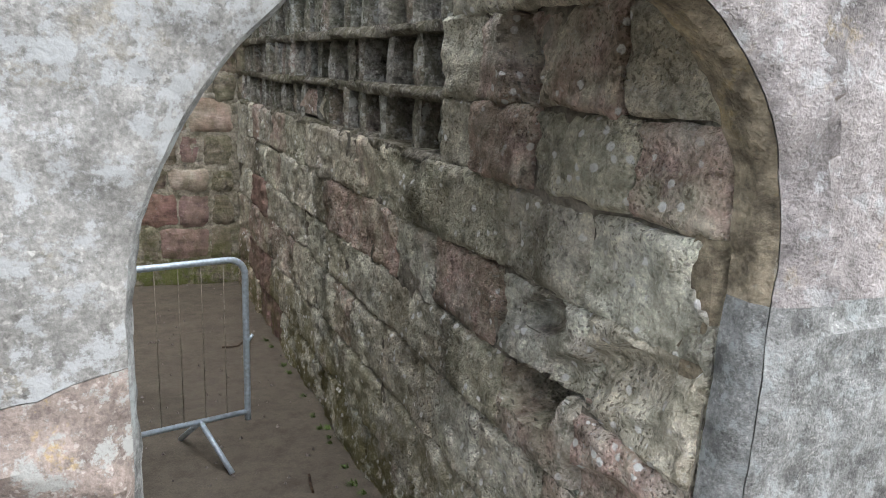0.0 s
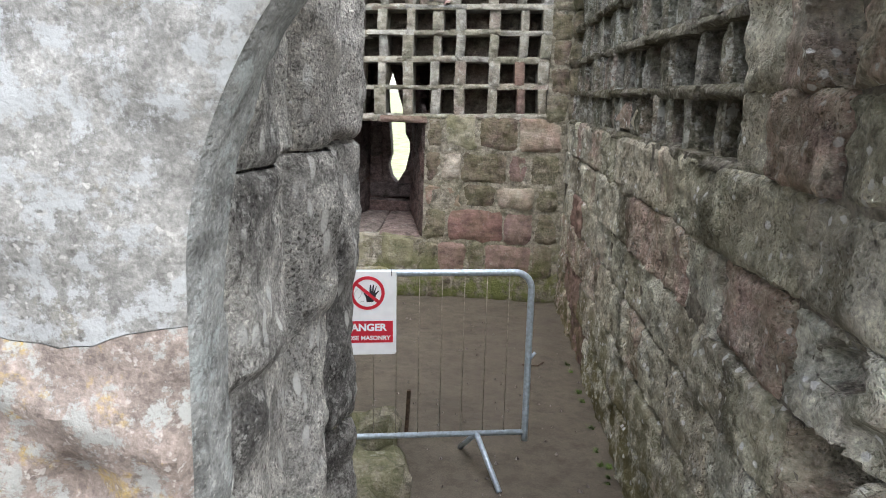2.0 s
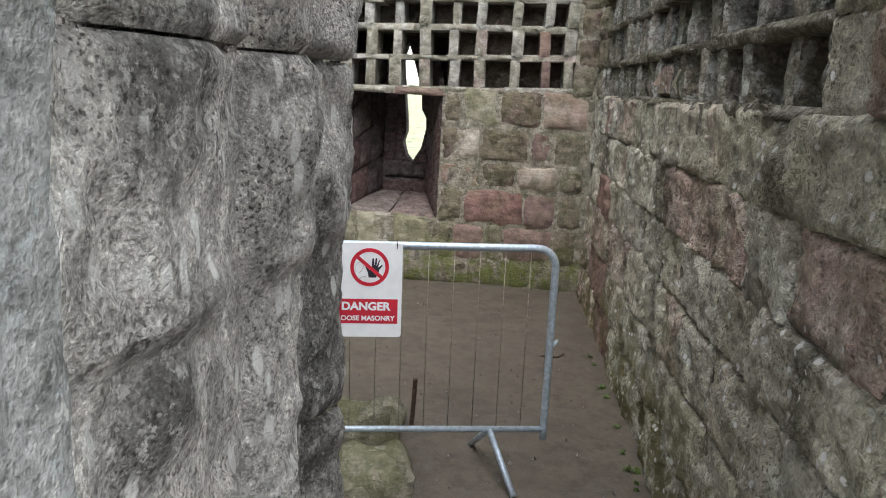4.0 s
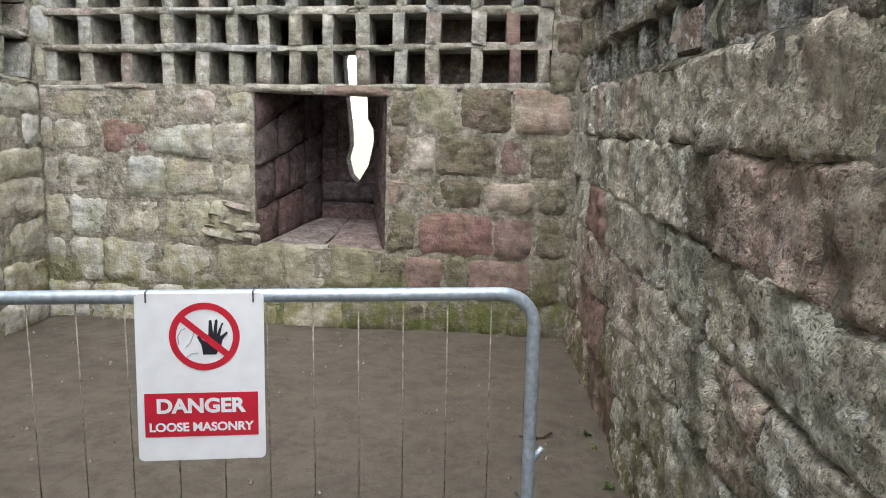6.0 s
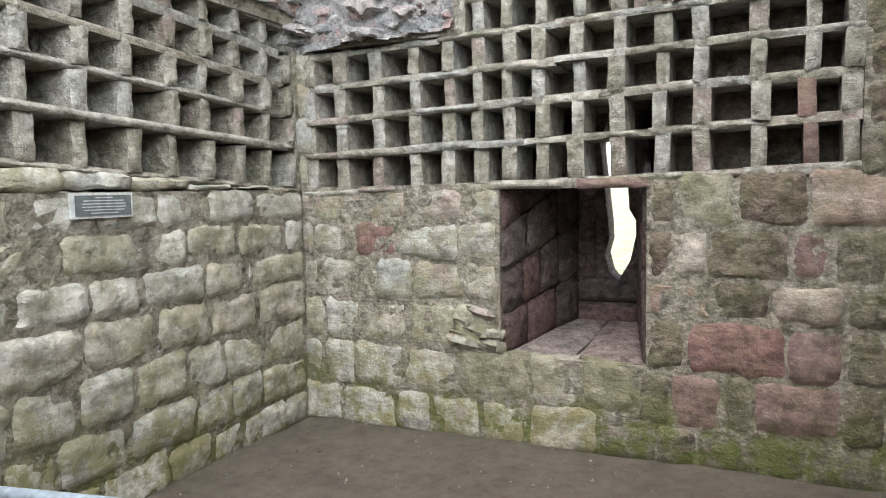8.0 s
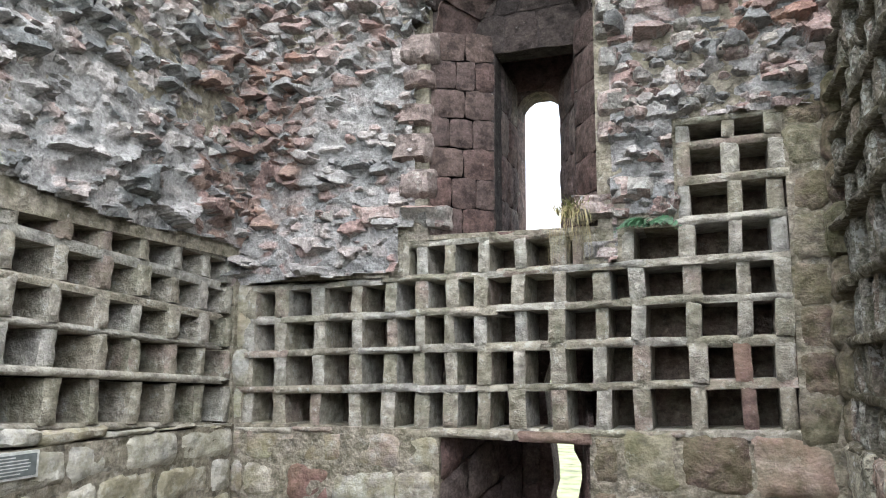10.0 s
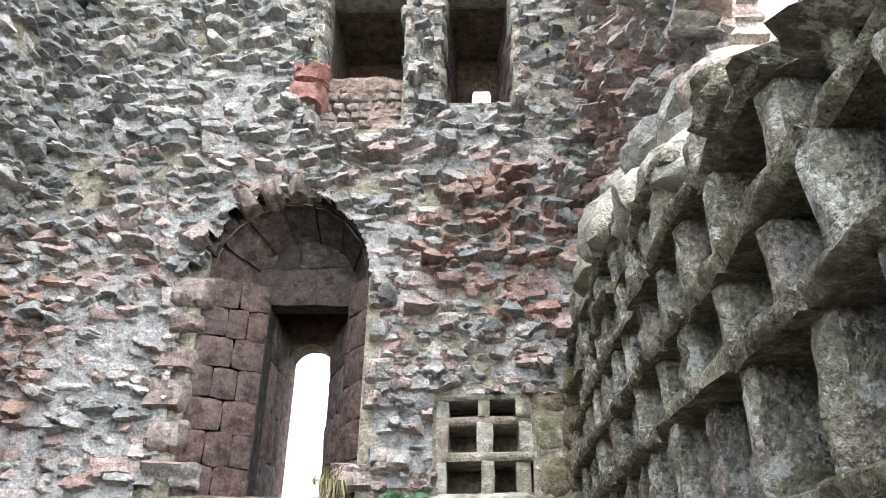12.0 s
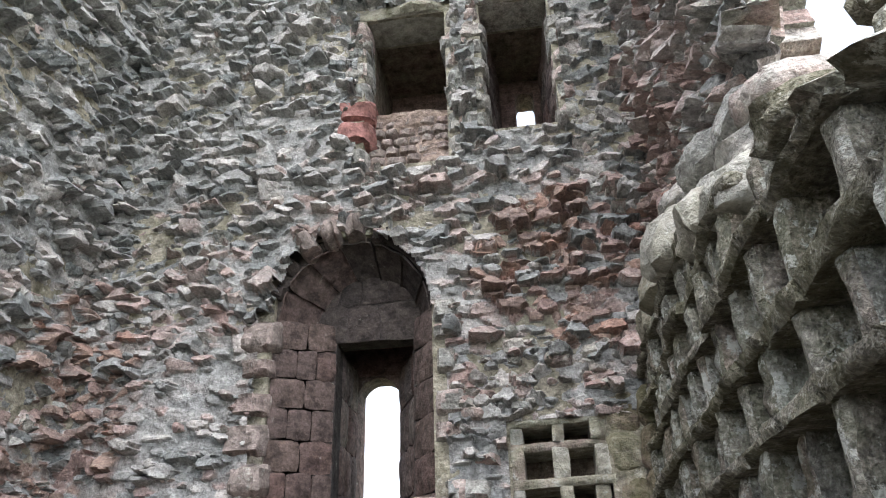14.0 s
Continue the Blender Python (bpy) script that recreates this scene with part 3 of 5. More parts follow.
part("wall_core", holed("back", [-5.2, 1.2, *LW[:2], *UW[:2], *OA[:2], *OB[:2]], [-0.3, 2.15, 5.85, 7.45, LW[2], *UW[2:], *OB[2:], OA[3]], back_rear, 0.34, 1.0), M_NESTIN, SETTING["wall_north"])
# outer skin with the lights cut through it
SLIT = (-1.80, -1.48, 0.94, 2.10)


def back_skin(u, z):
    return not (inside(SLIT, u, z) or inside((-1.955, -1.625, 2.86, 4.12), u, z) or inside((-0.56, -0.39, 6.24, 6.70), u, z))


part("outer_skin", holed("back", [-5.2, 1.2, *SLIT[:2], -1.955, -1.625, -0.56, -0.39], [-0.3, 7.4, *SLIT[2:], 2.86, 4.12, 6.24, 6.70], back_skin, 1.0, 1.25), M_REVEAL, SETTING["wall_north"])

# right wall: facing with nest holes, taller broken core behind
RROW = [1.68, 1.925, 2.18, 2.46, 2.76, 2.99, 3.22, 3.44, 3.66]


def rtop(u):
    """Height of the broken facing of the right wall, u metres from the far corner."""
    return float(np.interp(u, [0, 1.9, 2.3, 2.9, 3.25, 3.45, 3.7, 4.6, 6.2], [3.72, 3.70, 3.45, 3.40, 3.32, 3.14, 2.99, 2.80, 2.75]))


def right_front(u, z):
    if z > rtop(u):
        return False
    if 0.14 < u < 4.36 and z > RROW[0]:
        return False
    return True


setting("wall_east", holed("right", [-0.3, 0.14, 1.9, 2.6, 3.3, 3.8, 4.36, 4.62, 4.95, 5.765], [-0.3, RROW[0], 2.18, 2.43, 2.67, 2.91, 3.15, 3.39, 3.62, 3.72], right_front, 0.30, 0.34), M_JOINTDARK,
        "tall eroded sandstone wall with nest holes and broken core")
bm = bmesh.new()


def plan_prism(bm, pts, z0, z1):
    lo, hi = [bm.verts.new((x, y, z0)) for x, y in pts], [bm.verts.new((x, y, z1)) for x, y in pts]
    bm.faces.new(lo[::-1])
    bm.faces.new(hi)
    for k in range(len(pts)):
        n = (k + 1) % len(pts)
        bm.faces.new([lo[k], lo[n], hi[n], hi[k]])


plan_prism(bm, [(0.335, 1.2), (0.335, -2.0), (0.40, -1.98), (1.05, -0.35), (1.3, 1.2)], 2.9, 9.4)
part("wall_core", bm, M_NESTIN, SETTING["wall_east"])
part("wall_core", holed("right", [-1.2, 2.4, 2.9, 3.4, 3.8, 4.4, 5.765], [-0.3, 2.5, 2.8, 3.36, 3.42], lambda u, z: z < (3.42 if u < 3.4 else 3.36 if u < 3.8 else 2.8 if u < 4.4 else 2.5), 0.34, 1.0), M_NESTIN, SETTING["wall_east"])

# left wall
LROW = [1.64, 1.90, 2.14, 2.36, 2.57, 2.76]
setting("wall_west", holed("left", [-4.6, -4.3, -0.06, 0.4], [-0.3, LROW[0], LROW[5], 8.6], lambda u, z: not (-4.3 < u < -0.06 and LROW[0] < z < LROW[5]), -0.004, 0.34), M_JOINT,
        "ruined sandstone wall with rows of nest holes below rubble")
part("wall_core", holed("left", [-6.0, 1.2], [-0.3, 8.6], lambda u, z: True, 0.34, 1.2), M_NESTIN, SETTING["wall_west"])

# front wall with the round-headed doorway
AC, AR, AZ = -0.565, 0.565, 1.65
bm = holed("face", [-4.8, -1.17, 0.04, 2.2], [-0.3, 2.26, 3.0], lambda u, z: not (-1.17 < u < 0.04 and z < 2.26), 0.105, 0.125)
arc = [(AC + 0.605 * math.cos(a), AZ + 0.605 * math.sin(a)) for a in np.linspace(0, math.pi, 33)]
prism(bm, "face", arc[:17] + [(AC, 2.26), (0.04, 2.26)], 0.105, 0.125)
prism(bm, "face", arc[16:] + [(-1.17, 2.26), (AC, 2.26)], 0.105, 0.125)
setting("wall_south", bm, M_FACE, "lichen-covered grey stone wall with a round-headed doorway")
bm = bmesh.new()
box(bm, -4.8, -1.24, -5.78, -4.48, -0.3, 2.9)
part("wall_core", bm, M_JAMB, SETTING["wall_south"])
bm = bmesh.new()
box(bm, 0.345, 2.2, -5.77, -4.6, -0.3, 2.48)
box(bm, -1.24, 2.2, -5.77, -5.3, 2.5, 3.0)
part("wall_core", bm, M_JAMB, SETTING["wall_south"])
# added wall behind the camera, out of view, to dim the doorway face
bm = bmesh.new()
box(bm, -9.0, 6.0, -11.2, -10.4, 0.4, 3.3)
setting("wall_court", bm, M_RUBBLE, "unseen stone wall added to block low sky light")

# ---- doorway: rounded grey arch stones outside, rough dark jamb inside ----


LEFT_PROFILE = [(1.15, 0.0), (0.80, 0.0), (0.45, -0.004), (0.27, -0.006), (0.17, 0.0), (0.09, 0.004), (0.035, 0.012), (0.008, 0.026)]
LEFT_SOFFIT = [(0.008, 0.0265), (0.0, 0.05), (0.006, 0.127)]
RIGHT_PROFILE = [(1.15, 0.0), (0.60, 0.0), (0.10, 0.0), (0.045, 0.006), (0.02, 0.02)]
SOFFIT = [(0.018, 0.021), (0.0, 0.06), (0.0, 0.125)]


def arch_skin(th0, th1, n_a, name, material, label, prof=LEFT_PROFILE):
    """Arch stones: a face, a wide worn chamfer and a narrow soffit, swept round the arch and down the sides."""
    verts, faces = [], []
    fine = []
    for (r0, d0), (r1, d1) in zip(prof, prof[1:]):
        k = max(2, int(math.hypot(r1 - r0, d1 - d0) / 0.018))
        fine += [(r0 + (r1 - r0) * q / k, d0 + (d1 - d0) * q / k) for q in range(k)]
    fine.append(prof[-1])
    path = []
    for q in range(n_a + 1):
        s = th0 + (th1 - th0) * q / n_a
        if s < 0:
            path.append((Vector((AC + AR, 0, AZ + s)), Vector((1, 0, 0))))
        elif s > math.pi:
            path.append((Vector((AC - AR, 0, AZ - (s - math.pi))), Vector((-1, 0, 0))))
        else:
            path.append((Vector((AC + AR * math.cos(s), 0, AZ + AR * math.sin(s))), Vector((math.cos(s), 0, math.sin(s)))))
    for c, out in path:
        for r, d in fine:
            p = c + out * r + Vector((0, -5.9 + d, 0))
            k = 0.020 * noise.fractal(p * 4.0, 1.0, 2.1, 4) + 0.004 * noise.fractal(p * 28.0, 1.0, 2.1, 3)
            q = math.hypot(p.x + 1.275, p.z - 1.40)
            k += 0.012 * math.exp(-((q - 0.06) / 0.018) ** 2) - 0.025 * math.exp(-(q / 0.05) ** 2)
            k += 0.018 * math.exp(-((p.z - 1.52 + 0.5 * (p.x + 1.3)) / 0.03) ** 2) if p.x < -1.15 else 0.0
            if p.x > 0.02 and p.z > 1.55:
                k += 0.016 * math.exp(-((r - 0.15 - 0.05 * nz((p.z, 1, 0), 3.0)) / 0.012) ** 2) - 0.020 * (r > 0.155 + 0.05 * nz((p.z, 1, 0), 3.0))
            if p.x < -1.05:
                p = p + Vector((0, 0, (0.10 * (p.x + 1.35) + 0.05 * nz((p.x, 0, 0), 6.0) + 0.015 * nz((p.x, 3, 0), 22.0)) * math.exp(-((p.z - 1.59) / 0.14) ** 2)))
            w = min(1.0, d / 0.1)
            verts.append(p + (out * -w + Vector((0, -1, 0)) * (1 - w)) * k)
    nf = len(fine)
    for q in range(n_a):
        for k in range(nf - 1):
            a = q * nf + k
            faces.append((a, a + 1, a + nf + 1, a + nf))
    return link(name, mesh_of(name, verts, faces), material, SETTING["wall_south"], label)


arch_skin(math.pi / 2, math.pi + 0.0575, 70, "arch_stone", M_FACE, "large pale grey arch stone crusted with white lichen")
arch_skin(math.pi + 0.0585, math.pi + 1.7, 80, "jamb_stone", M_FACEWARM, "pink and cream jamb stone with yellow lichen")
arch_skin(-0.055, math.pi / 2, 70, "arch_stone", M_FLAKE, "flaking pink arch stone", RIGHT_PROFILE)
arch_skin(-0.055, math.pi / 2, 70, "arch_soffit", M_INTRADOS, "brown stained underside of the arch", SOFFIT)
arch_skin(-1.7, -0.0556, 80, "jamb_stone", M_JAMBGREY, "grey weathered jamb stone", RIGHT_PROFILE)
arch_skin(-1.7, -0.0556, 80, "jamb_side", M_JAMBGREY, "grey weathered jamb side", SOFFIT)
arch_skin(math.pi / 2, math.pi + 1.7, 120, "arch_soffit", M_JAMBGREY, "dark rough edge of the arch", LEFT_SOFFIT)
# deeper right side of the doorway, against the long wall
for z0, z1 in ((-0.2, 0.5), (0.5, 0.95), (0.95, 1.45), (1.45, 1.85), (1.85, 2.5)):
    FR["reveal"] = (pose(0.0, -5.775, 0), "wall_south")
    ashlar("reveal", 0.004, 0.3, z0, z1, M_INTRADOS, proud=0.0)


def jamb_block(z0, z1, y0, y1, relief, seed, material=M_JAMB):
    """A rough jamb block whose side faces the passage, with hollows running up it."""
    def P(a, b):
        y, z = y0 + (y1 - y0) * a, z0 + (z1 - z0) * b
        e = min(a, 1 - a) * (y1 - y0)
        f = min(b, 1 - b) * (z1 - z0)
        rnd = -0.05 * max(0.0, 1 - e / 0.05) ** 2 - 0.02 * max(0.0, 1 - f / 0.03) ** 2
        groove = relief * (0.035 * math.cos((y + 0.02 * nz((seed, 0, z), 3)) * 14.0))
        low = 1.39 + 0.05 * (-5.2 - y) + 0.03 * nz((y, seed, 0), 5.0) - z
        rnd -= 0.03 * min(1.0, max(0.0, low / 0.04)) * (0.4 + 0.6 * min(1.0, max(0.0, (-4.6 - y) / 0.5)))
        return Vector((-1.19 + rnd + groove + 0.03 * nz((y + seed, z * 0.7, seed), 4.0), y, z)), Vector((1, 0, 0))
    return sheet("jamb_block", P, int((y1 - y0) / 0.014), int((z1 - z0) / 0.016), 0.02, 9.0, material, SETTING["wall_south"])


for z0, z1, s in ((-0.2, 0.45, 3), (0.455, 0.86, 5), (0.865, 1.745, 8), (1.75, 2.3, 13), (2.305, 2.9, 17)):
    jamb_block(z0, z1, -5.79, -5.10, 0.5, s)
    jamb_block(z0, z1, -5.095, -4.46, 1.0, s + 40)
# inner face of the front wall, towards the chamber
for z0, z1 in ((-0.1, 0.3), (0.3, 0.62), (0.62, 0.98), (0.98, 1.3), (1.3, 1.66), (1.66, 2.0), (2.0, 2.35), (2.35, 2.9)):
    FR["inner"] = (pose(0, -4.48, 0, 0, 0, 180), "wall_south")
    course("inner", z0, z1, random_cuts(1.24, 3.7, 0.3, 0.6), M_LEFT)

# ---- ashlar courses ----
def bx(px):
    return [-1.285 + (p - 720) * 0.00362 for p in px]


RIGHT_OF_WINDOW = [(1.39, 1.69, (722, 766, 850, 950, 1062), [M_DAMP, M_ROSE, M_DAMP, M_ROSE]), (1.08, 1.39, (722, 765, 815, 930, 985, 1062), [M_DAMP, M_ROSE, M_DAMP, M_RED, M_DAMP]),
                   (0.85, 1.08, (722, 820, 905, 1000, 1062), [M_ROSE, M_DAMP, M_ROSE, M_DAMP]), (0.54, 0.85, (722, 785, 930, 1005, 1062), [M_DAMP, M_RED, M_RED, M_DAMP]),
                   (0.215, 0.54, (700, 762, 840, 880, 1005, 1062), [M_DAMP, M_RED, M_DAMP, M_RED, M_DAMP]), (-0.03, 0.215, (640, 740, 800, 900, 960, 1062), [M_DAMP])]
for z0, z1, cuts, mats in RIGHT_OF_WINDOW:
    course("back", z0, z1, bx(cuts), mats)
LEFT_OF_WINDOW = [(1.41, 1.63, (55, 85, 200, 290, 400, 468), [M_BACK]), (1.17, 1.41, (55, 85, 172, 270, 390, 468), [M_BACK, M_BACK, M_RED, M_BACK, M_BACK]), (0.885, 1.17, (55, 100, 220, 300, 400, 468), [M_BACK]),
                  (0.58, 0.885, (50, 105, 188, 290, 385, 455), [M_LEFT]), (0.27, 0.58, (50, 100, 170, 280, 390, 525, 610, 700), [M_LEFT, M_LEFT, M_LEFT, M_LEFT, M_ROSE, M_BACK, M_ROSE]),
                  (-0.03, 0.27, (50, 140, 260, 330, 430, 520, 640), [M_LEFT])]
for z0, z1, cuts, mats in LEFT_OF_WINDOW:
    course("back", z0, z1, bx(cuts), mats)
for z0, z1 in zip(LEFT_Z := [-0.03, 0.2, 0.46, 0.74, 1.0, 1.22, 1.44], LEFT_Z[1:] + [1.64]):
    course("left", z0, z1, random_cuts(-4.4, -0.02, 0.26, 0.5), M_LEFT)
for a, b in zip(LEFT_CUTS := random_cuts(-4.4, -0.02, 0.3, 0.5), LEFT_CUTS[1:]):
    ashlar("left", a, b, 1.645, 1.63 - 0.06 * (a + b) / 2, M_LEFT, 0.03)
HOLLOWS = [(5.08, 1.07, 0.14, 0.07, 0.26), (4.90, 2.07, 0.08, 0.12, 0.24), (5.12, 1.33, 0.13, 0.045, 0.10), (5.5, 1.3, 0.16, 0.07, 0.05), (5.3, 1.2, 0.12, 0.06, 0.05), (5.78, 1.6, 0.07, 0.09, 0.08), (4.86, 1.3, 0.04, 0.12, 0.04), (5.45, 0.95, 0.16, 0.05, 0.05), (4.2, 0.8, 0.12, 0.06, 0.04), (3.6, 1.2, 0.05, 0.1, 0.03), (5.55, 1.35, 0.2, 0.03, 0.03)]
for z0, z1 in zip(EAST_Z := [-0.03, 0.28, 0.57, 0.87, 1.13, 1.41], EAST_Z[1:] + [1.685]):
    for a, b in zip(cuts := random_cuts(0.02, 5.76, 0.34, 0.66), cuts[1:]):
        red = 0.5 < a < 1.5 and z0 < 0.9 and rng.random() < 0.6
        ashlar("right", a, b, z0, z1, M_RED if red else M_RIGHT, 0.0175, 0.026, 0.012, 0.012, 0.016, HOLLOWS, 0.014, sink=0.27)
for z0, z1, cuts in ((1.685, 1.93, (4.36, 4.62, 5.0, 5.45, 5.76)), (1.93, 2.2, (4.38, 4.64, 4.85, 5.4, 5.76)), (2.2, 2.5, (4.4, 4.75, 5.2, 5.6, 5.76)), (2.5, 2.78, (4.4, 4.7, 5.1, 5.5, 5.76))):
    for a, b in zip(cuts, cuts[1:]):
        ashlar("right", a, b, z0, z1, M_RIGHT, 0.0175, 0.028, 0.012, 0.016, 0.016, HOLLOWS, 0.014, sink=0.27)
# narrow strips of masonry in the corners beside the nest holes
for z0, z1 in zip(STRIP := [1.655, 1.9, 2.14, 2.38, 2.62, 2.88, 3.12, 3.36], STRIP[1:] + [3.6]):
    ashlar("back", -0.205, 0.0, z0, z1, M_DAMP)
    ashlar("right", 0.0, 0.145, z0, z1, M_DAMP, sink=0.28)
    if z1 < 2.7:
        ashlar("back", -3.72, -3.60, z0, z1, M_BACK)


# ---- nest holes: thin shelves carried on small upright stones ----
def nests(wall, rows, stubs, slope, skip, depth=0.34, mat=M_NEST, thick=(0.036, 0.058), width=(0.068, 0.105), inset=(-0.012, 0.018), span=(0.22, 0.55), stagger=0.0, lean=2.8, shelf_mat=None):
    u0, u1 = stubs[0], stubs[-1]
    n = len(rows) - 1
    for r in range(n + 1):
        cuts = random_cuts(u0 - 0.06, u1 + 0.06, *span)
        for a, b in zip(cuts, cuts[1:]):
            mid = (a + b) / 2
            if r and skip(mid, (rows[r - 1] + rows[r]) / 2) or skip(a, rows[r] - 0.06) and r:
                continue
            th = rng.uniform(*thick)
            piece("shelf", "shelf", SLABS, wall, mid, depth, rows[r] + slope * mid + rng.uniform(-0.007, 0.007), b - a + 0.012, depth + rng.uniform(-0.02, 0.025), th, shelf_mat or mat, math.degrees(-math.atan(slope)) + rng.uniform(-0.6, 0.6))
    for r in range(n):
        h = rows[r + 1] - rows[r]
        for u in stubs:
            if skip(u, (rows[r] + rows[r + 1]) / 2):
                continue
            w = rng.uniform(*width)
            if rows[r] > 2.15:
                u += stagger * (0.5 if r % 2 else -0.5) + rng.uniform(-0.25, 0.25) * stagger
            m = M_RED if wall == "back" and -0.5 < u < -0.4 and rows[r] < 2.2 else mat
            piece("nest_post", "nest_post", STUBS, wall, u + rng.uniform(-0.015, 0.015), depth, (rows[r] + rows[r + 1]) / 2 + slope * u, w, depth - rng.uniform(*inset), h - 0.03, m, rng.uniform(-lean, lean))


BACK_STUBS = [-3.60, -3.34, -3.06, -2.79, -2.54, -2.33, -2.13, -1.92, -1.69, -1.45, -1.21, -0.99, -0.69, -0.45, -0.24]
nests("back", [z + 0.06 for z in ROW[:5]], BACK_STUBS, 0.03, lambda u, z: False)
nests("back", [2.66, 2.88], [-2.44, -2.33, -2.13, -1.92, -1.69, -1.45, -1.33], 0.03, lambda u, z: False)
nests("back", [2.66, 2.88], [-1.04, -0.72, -0.47, -0.24], 0.03, lambda u, z: False)
nests("back", [2.88, 3.10, 3.32, 3.46], [-0.72, -0.47, -0.24], 0.02, lambda u, z: False)
LEFT_STUBS = [-0.09, -0.35, -0.63, -0.92, -1.19, -1.49, -1.79, -2.08, -2.36, -2.65, -2.93, -3.2, -3.5, -3.78, -4.05, -4.28]
nests("left", LROW, LEFT_STUBS, -0.06, lambda u, z: False)
EAST_STUBS = [0.17, 0.42, 0.68, 0.93, 1.19, 1.45, 1.72, 1.98, 2.24, 2.5, 2.78, 3.08, 3.36, 3.66, 4.0, 4.34]
nests("right", RROW, EAST_STUBS, 0.0, lambda u, z: z > rtop(u) - 0.05, mat=M_NESTDARK, thick=(0.04, 0.056), width=(0.06, 0.085), inset=(0.0, 0.04), span=(0.25, 0.5), stagger=0.13, lean=5.0, shelf_mat=M_SHELF)
# two holes walled up
for u, w in ((2.35, 0.5), (2.72, 0.22)):
    piece("fill_stone", "block", BLOCKS, "right", u, 0.30, 1.80, w, 0.27, 0.21, M_RIGHT)


# ---- rubble ----
def is_red(wall, u, z):
    if wall == "back":
        return nz((u, z, 3.0), 0.9) + 1.2 * math.exp(-((u + 0.35) / 0.8) ** 2 - ((z - 4.4) / 0.7) ** 2) > 0.6 or u < -3.2 and 3.0 < z < 4.2
    return nz((u, z, 9.0), 0.9) + 0.8 * math.exp(-((u - 0.2) / 0.7) ** 2 - ((z - 4.5) / 0.9) ** 2) > 0.55


def arch_top(u):
    t = (u + 1.745) / 0.535
    return 4.22 + 0.58 * math.sqrt(max(0.0, 1 - t * t))


def back_ok(u, z):
    if UW[0] - 0.09 < u < UW[1] + 0.09 and UW[2] - 0.1 < z < arch_top(u) + (0.07 if u < -1.6 else 0.01):
        return False
    for r in (OA, OB):
        if r[0] - 0.05 < u < r[1] + 0.05 and r[2] - 0.03 < z < r[3] + 0.08:
            return False
    if z < 2.64 + 0.03 * u + 0.06 + 0.10 * nz((u, 0, 0), 2.0) or -2.47 < u < -1.28 and z < 2.92 or -1.1 < u and z < 2.92 or -0.78 < u and z < 3.46:
        return False
    return True


def uneven(wall, name, u0, u1, z0, z1, ok, material, base, step=0.03, amp=0.07):
    """Mortar bed behind the rubble, uneven, as cells where ok() holds."""
    M = FR[wall][0]
    bm = bmesh.new()
    nu, nv = int((u1 - u0) / step), int((z1 - z0) / step)
    grid = {}
    for j in range(nv + 1):
        for i in range(nu + 1):
            u, z = u0 + (u1 - u0) * i / nu, z0 + (z1 - z0) * j / nv
            grid[i, j] = bm.verts.new(M @ Vector((u, base + amp * (noise.fractal(Vector((u * 3, z * 4, 0)), 1.0, 2.1, 4) - 0.2), z)))
    for j in range(nv):
        for i in range(nu):
            if ok(u0 + (u1 - u0) * (i + .5) / nu, z0 + (z1 - z0) * (j + .5) / nv):
                bm.faces.new([grid[i, j], grid[i + 1, j], grid[i + 1, j + 1], grid[i, j + 1]])
    return part(name, bm, material, SETTING[FR[wall][1]], "rough old mortar", True)


def clear_of_hollows(u, z):
    return all(((u - hu + 0.5 * (z - hz)) / ru) ** 2 + ((z - hz - 0.3 * (u - hu)) / rz) ** 2 > 1.9 for hu, hz, ru, rz, dep in HOLLOWS if dep > 0.03)


uneven("right", "joint_mortar", 0.0, 5.76, -0.03, 1.69, clear_of_hollows, M_JOINTDARK, 0.018, 0.03, 0.02)
uneven("right", "joint_mortar", 4.38, 5.76, 1.69, 2.7, clear_of_hollows, M_JOINTDARK, 0.018, 0.03, 0.02)


def grid_noise(x, z, seed, octaves=4):
    """Smooth fractal noise over arrays, from 0 to 1."""
    out, amp, total = np.zeros_like(x), 1.0, 0.0
    for k in range(octaves):
        table = np.random.default_rng(seed * 10 + k).random((128, 128))
        i, j = np.floor(x).astype(int), np.floor(z).astype(int)
        a, b = x - i, z - j
        a, b = a * a * (3 - 2 * a), b * b * (3 - 2 * b)
        i0, i1, j0, j1 = i % 128, (i + 1) % 128, j % 128, (j + 1) % 128
        out += amp * ((table[i0, j0] * (1 - a) + table[i1, j0] * a) * (1 - b) + (table[i0, j1] * (1 - a) + table[i1, j1] * a) * b)
        total += amp
        amp *= 0.55
        x, z = x * 2.03 + 5.7, z * 2.03 + 9.1
    return out / total


